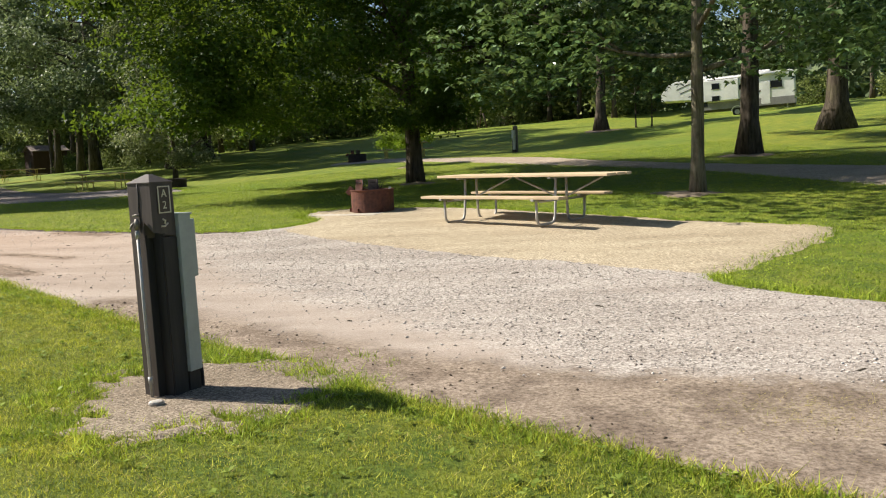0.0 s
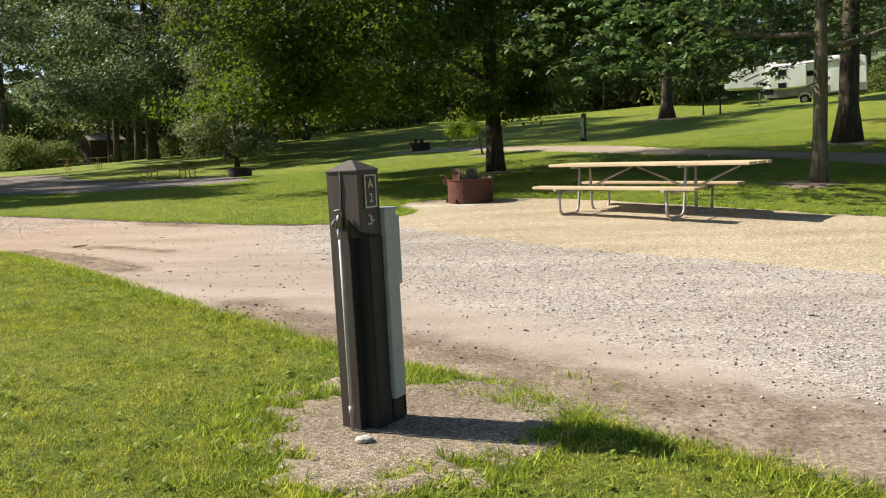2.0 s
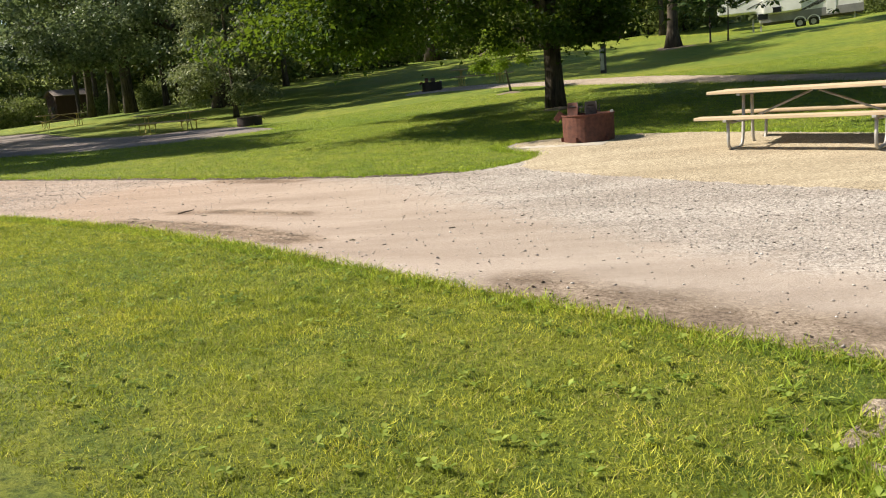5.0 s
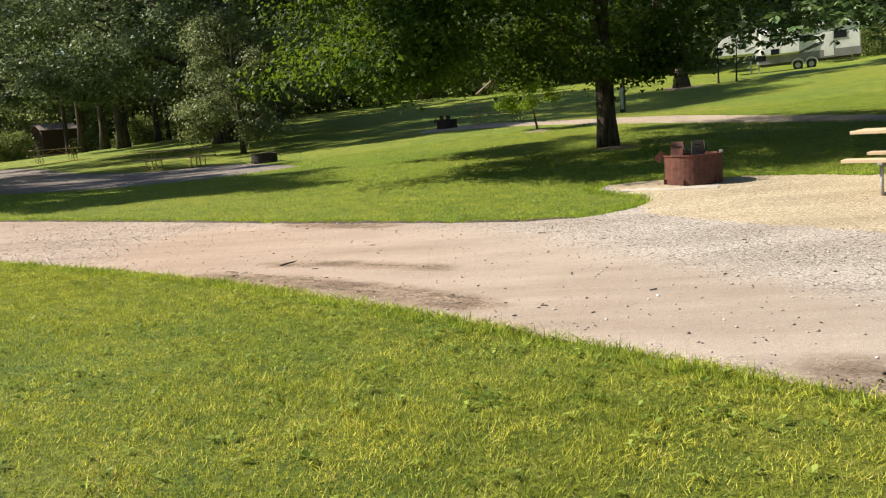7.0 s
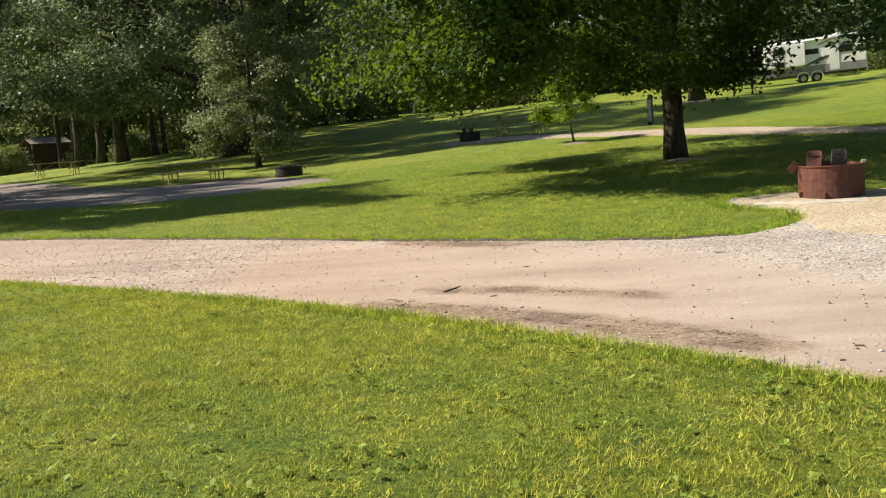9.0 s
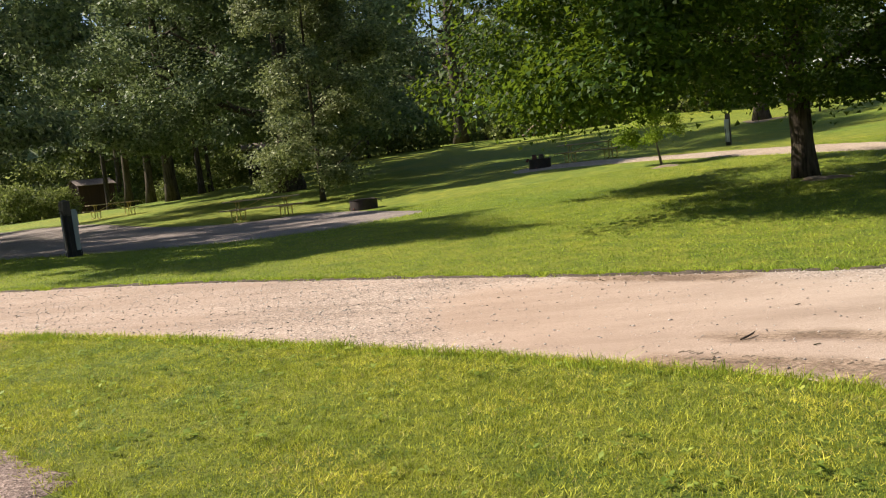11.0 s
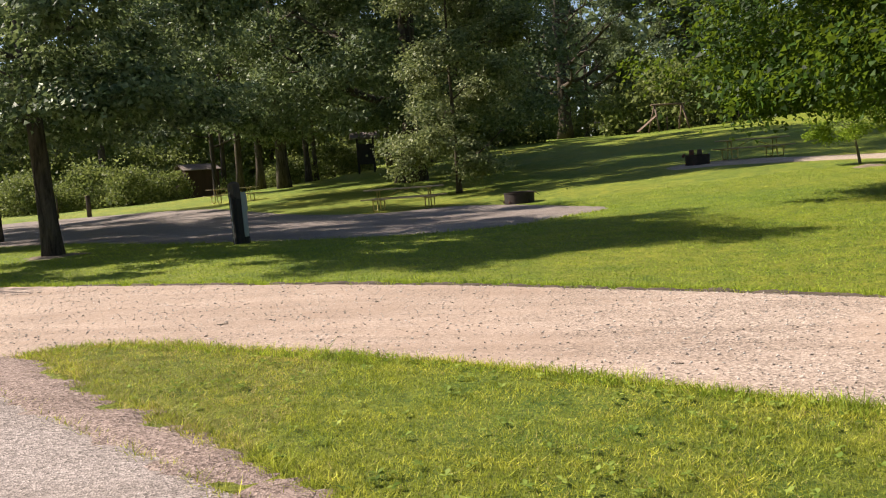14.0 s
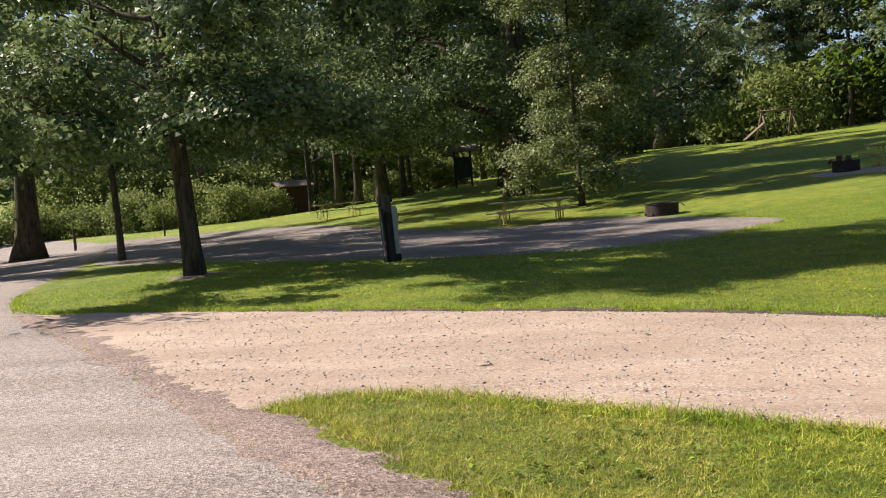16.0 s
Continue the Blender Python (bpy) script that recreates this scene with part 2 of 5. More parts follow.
SOOT = surface("sooty_iron", (0.014, 0.012, 0.011), (0.06, 0.042, 0.034), 24, 0.7, 0.3, 0.3, 0.003)
SHED_WALL = surface("dark_red_brown_boards", (0.034, 0.015, 0.011), (0.068, 0.031, 0.023), 14, 0.8, bump=0.3, stretch=(1, 1, 0.1))
ROOFING = surface("grey_brown_shingles", (0.15, 0.115, 0.10), (0.27, 0.22, 0.19), 18, 0.9, bump=0.4)
RV_WHITE = surface("white_gelcoat", (0.74, 0.73, 0.70), (0.82, 0.81, 0.78), 6, 0.3, bump=0.02)
RV_GREY = surface("grey_lower_panel", (0.20, 0.19, 0.19), (0.27, 0.26, 0.25), 8, 0.4, bump=0.02)
RV_DARK = surface("dark_stripe_vinyl", (0.05, 0.045, 0.045), (0.09, 0.08, 0.08), 10, 0.4, bump=0.02)
RUBBER = surface("black_rubber", (0.012, 0.012, 0.012), (0.03, 0.03, 0.03), 30, 0.85, bump=0.2)
TINTED, tn, tb = material("dark_tinted_glass")
tb.inputs["Base Color"].default_value = (0.015, 0.017, 0.02, 1)
tb.inputs["Roughness"].default_value = 0.06
PLAY_WOOD = surface("brown_timber", (0.10, 0.062, 0.036), (0.19, 0.13, 0.085), 14, 0.75, bump=0.2)

# ---- mesh helpers ----


def raw_mesh(name, verts, faces, mat, smooth=False):
    """A mesh from numpy arrays of points and of equal-sided faces."""
    me = bpy.data.meshes.new(name)
    faces = np.ascontiguousarray(faces, dtype=np.int32)
    verts = np.ascontiguousarray(verts, dtype=np.float32)
    me.vertices.add(len(verts))
    me.vertices.foreach_set("co", verts.ravel())
    me.loops.add(faces.size)
    me.loops.foreach_set("vertex_index", faces.ravel())
    me.polygons.add(len(faces))
    me.polygons.foreach_set("loop_start", np.arange(len(faces), dtype=np.int32) * faces.shape[1])
    me.update(calc_edges=True)
    if smooth:
        me.polygons.foreach_set("use_smooth", np.ones(len(faces), dtype=bool))
    me.materials.append(mat)
    return me


def part(name, bm, mat, parent, label=""):
    """One bmesh as one mesh object under a thing or a part."""
    me = bpy.data.meshes.new(name)
    bm.to_mesh(me)
    bm.free()
    me.materials.append(mat)
    ob = new(name, me)
    ob.parent = parent
    if label:
        tagged(ob, label)
    return ob


def part_mesh(name, me, parent, label=""):
    ob = new(name, me)
    ob.parent = parent
    if label:
        tagged(ob, label)
    return ob


def box(bm, size, m=None, bevel=0.0):
    """A box of the given size about m, its edges rounded by bevel."""
    m = m or Matrix()
    made = bmesh.ops.create_cube(bm, size=1.0, matrix=m @ Matrix.Diagonal((*size, 1)))
    if bevel:
        edges = list({e for v in made["verts"] for e in v.link_edges})
        bmesh.ops.bevel(bm, geom=edges, offset=bevel, segments=2, affect='EDGES', profile=0.6)
    return bm


def block(size, at=(0, 0, 0), bevel=0.004, turn=(0, 0, 0)):
    return box(bmesh.new(), size, pose(*at, *turn), bevel)


def tube(points, radii, sides=10, bm=None, cap=True):
    """A round bar along points, with a radius at each."""
    bm = bm or bmesh.new()
    pts = [Vector(p) for p in points]
    if isinstance(radii, (int, float)):
        radii = [radii] * len(pts)
    rings, ref = [], None
    for i, p in enumerate(pts):
        d = (pts[min(i + 1, len(pts) - 1)] - pts[max(i - 1, 0)]).normalized()
        if ref is None:
            ref = d.orthogonal().normalized()
        ref = (ref - d * ref.dot(d)).normalized()
        side = d.cross(ref)
        rings.append([bm.verts.new(p + radii[i] * (math.cos(a) * ref + math.sin(a) * side))
                      for a in (2 * math.pi * k / sides for k in range(sides))])
    for a, b in zip(rings, rings[1:]):
        for k in range(sides):
            f = bm.faces.new((a[k], a[(k + 1) % sides], b[(k + 1) % sides], b[k]))
            f.smooth = True
    if cap:
        bm.faces.new(rings[0][::-1])
        bm.faces.new(rings[-1])
    return bm


def extrude_outline(outline, depth, m=None):
    """A flat outline (x, z) given depth along y."""
    bm = bmesh.new()
    front = [bm.verts.new((x, -depth / 2, z)) for x, z in outline]
    back = [bm.verts.new((x, depth / 2, z)) for x, z in outline]
    bm.faces.new(front)
    bm.faces.new(back[::-1])
    n = len(outline)
    for i in range(n):
        bm.faces.new((front[i], back[i], back[(i + 1) % n], front[(i + 1) % n]))
    bmesh.ops.recalc_face_normals(bm, faces=bm.faces)
    if m is not None:
        bm.transform(m)
    return bm


# ---- lie of the land ----
SLOPE = (-0.0329, -4.7246, 1.6884, 3.296, 0.7281, 0.4029, -0.0411, -0.2581)
MOUNDS = [(-5.4, 11.7, 4.5, -0.1849), (-11.7, 13.5, 4.5, 0.0633), (-1.8, 5.4, 2.7, -0.0767), (-12, 37, 7, -0.336), (-3.6, 40, 6, 0.2667), (5, 46.5, 7, -0.4574), (-16, 54, 9, 0.1077), (-18, 27, 6, 0.1378), (18.5, 57, 6, -0.38), (25.6, 73.0, 8, -1.24), (10.8, 55, 8, 0.1031), (-4.5, 16.2, 5.4, 0.1104), (-9, 16, 3.5, -0.1585), (-30, 38, 9, 0.0974), (-8, 7, 4, 0.0263), (-12, 7, 5, 0.0927), (-40.5, 88.0, 9, -2.4)]


def land(x, y):
    """Height of the ground at (x, y), for numbers or arrays."""
    x, y = np.asarray(x, dtype=float), np.asarray(y, dtype=float)
    u, v = np.clip(x, -63, 27) / 10, np.clip(y, -5, 117) / 10
    c = SLOPE
    z = c[0] + c[1] * u / 10 + c[2] * v / 10 + (c[3] * u * v + c[4] * v * v + c[5] * u * u + c[6] * v ** 3 + c[7] * u * v * v) / 10
    for mx, my, r, a in MOUNDS:
        z = z + a * np.exp(-((x - mx) ** 2 + (y - my) ** 2) / (2 * r * r))
    return z


def ground_z(x, y):
    return float(land(x, y))


def wobble(x, y):
    """A cheap uneven pattern, about -1 to 1."""
    return (np.sin(2.1 * x + 1.3 * np.sin(1.7 * y)) + np.sin(2.9 * y + 1.1 * np.sin(2.3 * x) + 1.0)
            + 0.7 * np.sin(6.3 * x + 2.0 * np.sin(5.1 * y)) + 0.7 * np.sin(7.1 * y - 1.7 * np.sin(4.7 * x))
            + 0.5 * np.sin(17.0 * x + 2.0 * np.sin(13.0 * y)) + 0.5 * np.sin(19.0 * y + 2.0 * np.sin(15.0 * x))) / 3.2


def rounded(points, times=2):
    """Cuts the corners of a closed outline."""
    p = np.array(points, dtype=float)
    for _ in range(times):
        q = np.roll(p, -1, 0)
        p = np.stack([0.8 * p + 0.2 * q, 0.2 * p + 0.8 * q], 1).reshape(-1, 2)
    return p


def inside(outline, x, y):
    """Signed distance to a closed outline: positive inside."""
    x, y = np.asarray(x, dtype=float), np.asarray(y, dtype=float)
    best = np.full(x.shape, 1e9)
    odd = np.zeros(x.shape, dtype=bool)
    for (ax, ay), (bx, by) in zip(outline, np.roll(outline, -1, 0)):
        dx, dy = bx - ax, by - ay
        t = np.clip(((x - ax) * dx + (y - ay) * dy) / (dx * dx + dy * dy + 1e-12), 0, 1)
        best = np.minimum(best, (x - ax - t * dx) ** 2 + (y - ay - t * dy) ** 2)
        odd ^= ((ay > y) != (by > y)) & (x < dx * (y - ay) / (dy if abs(dy) > 1e-12 else 1e-12) + ax)
    return np.where(odd, 1, -1) * np.sqrt(best)


# outlines in plan
DRIVE = rounded([(16, -6), (9, -1), (4.5, 1.0), (1.5, 3.2), (0.55, 4.0), (-0.3, 4.75), (-1.1, 5.65), (-1.9, 6.35), (-3.3, 7.65), (-4.5, 8.9),
                 (-6.0, 10.4), (-7.1, 11.4), (-8.5, 12.4), (-9.8, 13.2), (-11.5, 14.15), (-12.9, 14.65), (-14.4, 15.2), (-15.0, 15.1),
                 (-15.5, 14.5), (-16.7, 15.8), (-18.3, 17.6), (-21.4, 20.8), (-20.6, 20.6), (-19.6, 20.4), (-17.6, 19.7), (-14.8, 18.8), (-12.4, 18.2),
                 (-10.7, 17.6), (-8.9, 16.85), (-6.4, 15.4), (-4.3, 14.2), (-3.4, 14.0), (-2.6, 14.4), (-2.05, 15.0), (-2.75, 16.3), (-2.3, 16.9), (-0.3, 16.4),
                 (0.9, 15.6), (2.9, 13.6), (3.9, 12.3), (5.12, 11.3), (4.75, 10.65), (3.98, 9.85), (2.7, 8.5), (2.55, 8.0), (3.2, 7.2), (4.5, 6.3), (9, 3.5), (17, -1)])
PAD = rounded([(-2.1, 15.1), (-2.75, 16.3), (-2.3, 16.9), (-0.3, 16.5), (0.9, 15.6), (2.9, 13.6), (3.98, 12.45), (5.45, 11.55), (5.0, 10.6),
               (4.15, 9.65), (2.7, 8.15), (1.6, 9.0), (-0.5, 10.8), (-2.0, 12.6), (-2.9, 14.0)])
ROAD = rounded([(14, -13), (-4.6, 3.9), (-11.2, 10.4), (-12.7, 11.97), (-14.2, 13.2), (-15.3, 14.35), (-18.3, 17.6), (-21.2, 20.5),
                (-22.8, 22.4), (-24.4, 24.9), (-27.0, 30.0), (-32.0, 40.0), (-41.0, 56), (-60, 75), (-66, 70), (-47, 50), (-38, 37), (-33, 27), (-28.0, 18.0), (-22.0, 10.0), (8, -19)])
SITE_ONE = rounded([(-28.6, 33.6), (-23.6, 31.2), (-19.5, 27.4), (-16.6, 25.9), (-14.4, 25.2), (-12.3, 25.2), (-11.1, 25.9), (-10.1, 27.4), (-8.7, 28.9),
                    (-9.6, 31.2), (-11.4, 35.2), (-13.4, 37.3), (-15.4, 36.2), (-19.5, 39.2), (-25.6, 48.2), (-31.0, 52.6), (-42.0, 58.0), (-42, 53), (-34, 44)])
SITE_THREE = rounded([(-5.4, 40.2), (-3.4, 39.6), (-2.1, 37.8), (-0.6, 36.4), (1.0, 33.4), (2.4, 30.8), (4.0, 27.4), (5.9, 24.2), (7.0, 22.0), (8.6, 16.5), (14, 8), (26, 0), (28, 4), (18, 13),
                      (10.7, 20.6), (7.6, 24.4), (5.4, 28.9), (4.2, 33.0), (2.4, 36.0), (0.2, 38.6), (-2.2, 43.2), (-5.0, 42.8)])
BARE = rounded([(-2.25, 4.65), (-2.2, 5.2), (-2.05, 5.55), (-1.5, 5.75), (-0.85, 5.45), (-0.55, 5.0), (-0.95, 4.4), (-1.4, 4.12), (-1.75, 4.05)])
SHOULDER = rounded([(-7.6, 6.75), (-11.2, 10.30), (-12.7, 11.85), (-14.2, 13.05), (-15.4, 14.2), (-18.4, 17.45), (-22.0, 21.2), (-21.6, 21.3), (-18.1, 17.85),
                    (-15.4, 14.85), (-15.0, 14.7), (-14.1, 13.6), (-12.6, 12.22), (-11.1, 10.62), (-7.5, 6.95)])
HARD = (DRIVE, ROAD, SITE_ONE, SITE_THREE, SHOULDER)


def patch_depth(x, y):
    """How far inside the ragged bare patch round the post a place lies."""
    return inside(BARE, x, y) + 0.5 * (0.45 * wobble(x * 1.3, y * 1.3) + 0.55 * wobble(x * 4.3 + 2, y * 4.7))


def hard_ground(x, y):
    """How far inside any gravel, road or bare patch a place lies."""
    d = np.maximum.reduce([inside(o, x, y) for o in HARD])
    return np.maximum(d, patch_depth(x, y) - 0.03)


def sheet(name, outline, step, lift, mat, label, category, ragged=0.06, grain=0.006, rise=0.16):
    """A laid surface over the lawn, whose rim dips into the turf."""
    lo, hi = outline.min(0) - 0.4, outline.max(0) + 0.4
    gx, gy = np.meshgrid(np.arange(lo[0], hi[0], step), np.arange(lo[1], hi[1], step))
    d = inside(outline, gx, gy) + ragged * (0.45 * wobble(gx * 1.3, gy * 1.3) + 0.55 * wobble(gx * 4.3 + 2, gy * 4.7))
    z = land(gx, gy) + np.clip(d * rise, -0.05, lift) + grain * (0.5 * wobble(gx * 3.1, gy * 2.7) + 0.5 * wobble(gx * 7.3, gy * 6.7))
    v = np.stack([gx, gy, z], -1).reshape(-1, 3)
    idx = np.arange(gx.size).reshape(gx.shape)
    f = np.stack([idx[:-1, :-1], idx[:-1, 1:], idx[1:, 1:], idx[1:, :-1]], -1).reshape(-1, 4)
    keep = (d.ravel()[f] > -0.25).any(1)
    f = f[keep]
    used, f = np.unique(f, return_inverse=True)
    ob = new(name, raw_mesh(name, v[used], f.reshape(-1, 4), mat, True))
    return tagged(ob, label, category, kind="structure")


EARTH = rounded([(3.5, 1.45), (1.15, 3.15), (0.35, 3.85), (-0.45, 4.6), (-1.15, 5.5), (-1.98, 6.3), (-3.3, 7.85), (-3.1, 8.1), (-1.7, 6.85), (-0.7, 6.0), (0.2, 5.35), (1.0, 5.0), (2.0, 4.75), (3.4, 4.2), (5.0, 3.0)])
RUTS = [rounded(o) for o in ([(-7.5, 11.62), (-6.7, 11.18), (-5.8, 10.42), (-4.9, 9.62), (-4.75, 9.85), (-5.6, 10.72), (-6.5, 11.42), (-7.4, 11.85)],
                             [(-6.9, 12.2), (-6.1, 11.95), (-5.1, 11.35), (-5.05, 11.5), (-6.0, 12.1), (-6.8, 12.34)],
                             [(-3.4, 7.62), (-2.6, 6.98), (-1.6, 6.3), (-1.5, 6.55), (-2.4, 7.22), (-3.3, 7.95)],
                             [(-7.2, 15.75), (-6.4, 15.25), (-5.6, 14.72), (-5.7, 14.5), (-6.5, 14.95), (-7.2, 15.4)])]
SAND = rounded([(-8.8, 12.9), (-6.0, 10.6), (-3.3, 7.9), (-1.2, 6.0), (0.1, 5.2), (0.5, 5.5), (-0.8, 7.0), (-2.5, 9.2), (-3.6, 11.4), (-4.4, 13.4), (-6.4, 14.9), (-8.6, 15.6)])


def worn(x, y):
    """How sandy and how earthy the drive is at a place, 0 to 1."""
    sand = np.clip(0.45 + inside(SAND, x, y) / 1.6, 0, 0.62)
    sand = np.maximum(sand, 0.36 * np.clip((-8.5 - x) / 3.0, 0, 1))
    soil = np.clip(0.42 + inside(EARTH, x, y) / 0.9, 0, 0.70)
    for o in RUTS:
        soil = np.maximum(soil, np.clip(0.50 + inside(o, x, y) / 0.5, 0, 0.8))
    return sand, soil


def wear_zones(me):
    co = np.empty(len(me.vertices) * 3, dtype=np.float32)
    me.vertices.foreach_get("co", co)
    co = co.reshape(-1, 3)
    for zone, value in zip(("sand", "soil"), worn(co[:, 0], co[:, 1])):
        me.attributes.new(zone, 'FLOAT', 'POINT').data.foreach_set("value", value.astype(np.float32))


def build_ground():
    ax = np.concatenate([[-2500, -1200, -600, -300, -180, -120, -90], np.arange(-70, -30, 1.25), np.arange(-30, 20, 0.5), np.arange(20, 50.1, 1.25), [60, 80, 110, 180, 300, 600, 1200, 2500]])
    ay = np.concatenate([[-2500, -1200, -600, -300, -120, -60, -40], np.arange(-30, -5, 1.25), np.arange(-5, 50, 0.5), np.arange(50, 130.1, 1.25), [140, 160, 200, 300, 600, 1200, 2500]])
    gx, gy = np.meshgrid(ax, ay)
    v = np.stack([gx, gy, land(gx, gy)], -1).reshape(-1, 3)
    idx = np.arange(gx.size).reshape(gx.shape)
    f = np.stack([idx[:-1, :-1], idx[:-1, 1:], idx[1:, 1:], idx[1:, :-1]], -1).reshape(-1, 4)
    tagged(new("ground", raw_mesh("ground", v, f, LAWN, True)), "mown green lawn rising gently towards the woods", "lawn", kind="structure")


build_ground()
sheet("road", ROAD, 0.2, 0.015, ASPHALT, "worn grey asphalt lane with crumbling edges", "road", 0.05, 0.004)
drive = sheet("gravel_drive", DRIVE, 0.08, 0.020, GRAVEL, "pale crushed gravel drive across the lawn", "drive")
wear_zones(drive.data)
sheet("gravel_pad", PAD, 0.10, 0.032, GRAVEL_SAND, "tan pea gravel pad around table and fire ring", "gravel", 0.14, 0.008)
sheet("gravel_drive_shaded", SITE_ONE, 0.3, 0.02, GRAVEL_GREY, "grey gravel camping drive under trees", "drive")
sheet("gravel_drive_far", SITE_THREE, 0.3, 0.02, GRAVEL_TAN, "pale gravel camping drive on the slope", "drive")
sheet("bare_patch", BARE, 0.05, 0.02, DIRT, "bare dry earth around the utility post", "dirt", 0.5, 0.008)

# ---- trees ----


def leaf_cloud(rng, centres, spread, per, size, flat=0.5, up=0.5, out=None):
    """Small three-cornered leaves strewn about the clump centres."""
    n = len(centres) * per
    c = np.repeat(centres, per, 0)
    s = np.repeat(spread, per)[:, None]
    p = c + rng.normal(size=(n, 3)) * s * np.array([1, 1, flat])
    nrm = rng.normal(size=(n, 3)) + np.array([0, 0, up * 2])
    if out is not None:
        nrm = 0.60 * rng.normal(size=(n, 3)) + 0.9 * np.repeat(out, per, 0) + np.array([0, 0, up * 1.7])
    nrm /= np.linalg.norm(nrm, axis=1)[:, None]
    along = np.cross(nrm, rng.normal(size=(n, 3)))
    along /= np.linalg.norm(along, axis=1)[:, None] + 1e-9
    side = np.cross(nrm, along)
    l = size * rng.uniform(0.6, 1.25, (n, 1))
    w = l * rng.uniform(0.40, 0.60, (n, 1))
    v = np.stack([p - along * l * 0.5 + side * w * 0.5, p + side * w * -0.8 + nrm * l * 0.05, p + along * l * 0.5 + side * w * 0.7], 1).reshape(-1, 3)
    return v, np.arange(3 * n).reshape(-1, 3)


def leaf_rosettes(rng, centres, spread, per, size):
    """Long lobed leaves that spread like a star from each twig's end and droop a little."""
    tips = np.repeat(centres, 4, 0) + np.clip(rng.normal(size=(4 * len(centres), 3)), -1.5, 1.5) * np.repeat(spread, 4)[:, None] * np.array([1.5, 1.5, 0.7])
    n = len(tips) * per
    base = np.repeat(tips, per, 0) + rng.normal(size=(n, 3)) * 0.012
    a = np.tile(np.arange(per) * 2 * math.pi / per, len(tips)) + rng.uniform(-0.4, 0.4, n)
    along = np.stack([np.cos(a), np.sin(a), rng.uniform(-0.75, 0.35, n)], -1)
    along /= np.linalg.norm(along, axis=1)[:, None]
    side = np.cross(along, np.array([0, 0, 1.0]) + 0.45 * rng.normal(size=(n, 3)))
    side /= np.linalg.norm(side, axis=1)[:, None] + 1e-9
    nrm = np.cross(side, along)
    l = size * rng.uniform(0.7, 1.2, (n, 1))
    w = l * rng.uniform(0.42, 0.60, (n, 1))
    rim = ((0.02, 0.0, 0.0), (0.36, 0.30, 0.04), (0.62, 0.50, 0.02), (1.0, 0.06, -0.16), (0.66, -0.48, 0.02), (0.34, -0.28, 0.04))
    v = np.stack([base + along * l * p + side * w * q + nrm * l * h for p, q, h in rim], 1).reshape(-1, 3)
    return v, np.arange(6 * n).reshape(-1, 6)


def crown_centres(rng, count, radius, low, high, peak=0.30, hollow=0.45):
    """Clump centres in an uneven crown between two heights, denser to the outside and low down."""
    u = rng.uniform(0, 1, count) ** 1.25
    z = low + (high - low) * u
    prof = np.sqrt(np.clip(1 - (np.abs(u - peak) / np.where(u < peak, peak + 0.16, 1.04 - peak)) ** 2, 0.05, 1))
    a = rng.uniform(0, 2 * math.pi, count)
    lobes = 1 + 0.22 * np.sin(3 * a + 5 * u + rng.uniform(0, 6)) + 0.16 * np.sin(7 * a - 9 * u + rng.uniform(0, 6))
    r = radius * prof * lobes * (hollow + (1 - hollow) * np.sqrt(rng.uniform(0, 1, count)))
    return np.stack([r * np.cos(a), r * np.sin(a), z], -1)


def trunk_bmesh(rng, r, height, lean=(0, 0), flare=1.6):
    pts, rad = [], []
    for i in range(13):
        s = i / 12
        pts.append((lean[0] * s * height + 0.10 * r * math.sin(7 * s + r * 9) * 2, lean[1] * s * height + 0.2 * r * math.cos(5 * s), s * height - 0.15))
        rad.append(r * (1 - 0.75 * s) * (1 + (flare - 1) * math.exp(-s * height / (1.1 * r + 0.12))))
    bm = tube(pts, rad, 16)
    for v in bm.verts:
        a = math.atan2(v.co.y, v.co.x)
        k = math.exp(-max(v.co.z, 0) / (1.6 * r + 0.1))
        push = 1 + 0.16 * k * math.sin(5 * a + r * 20) + 0.05 * math.sin(9 * a + 2 * v.co.z)
        v.co.x *= push
        v.co.y *= push
    return bm, pts, rad


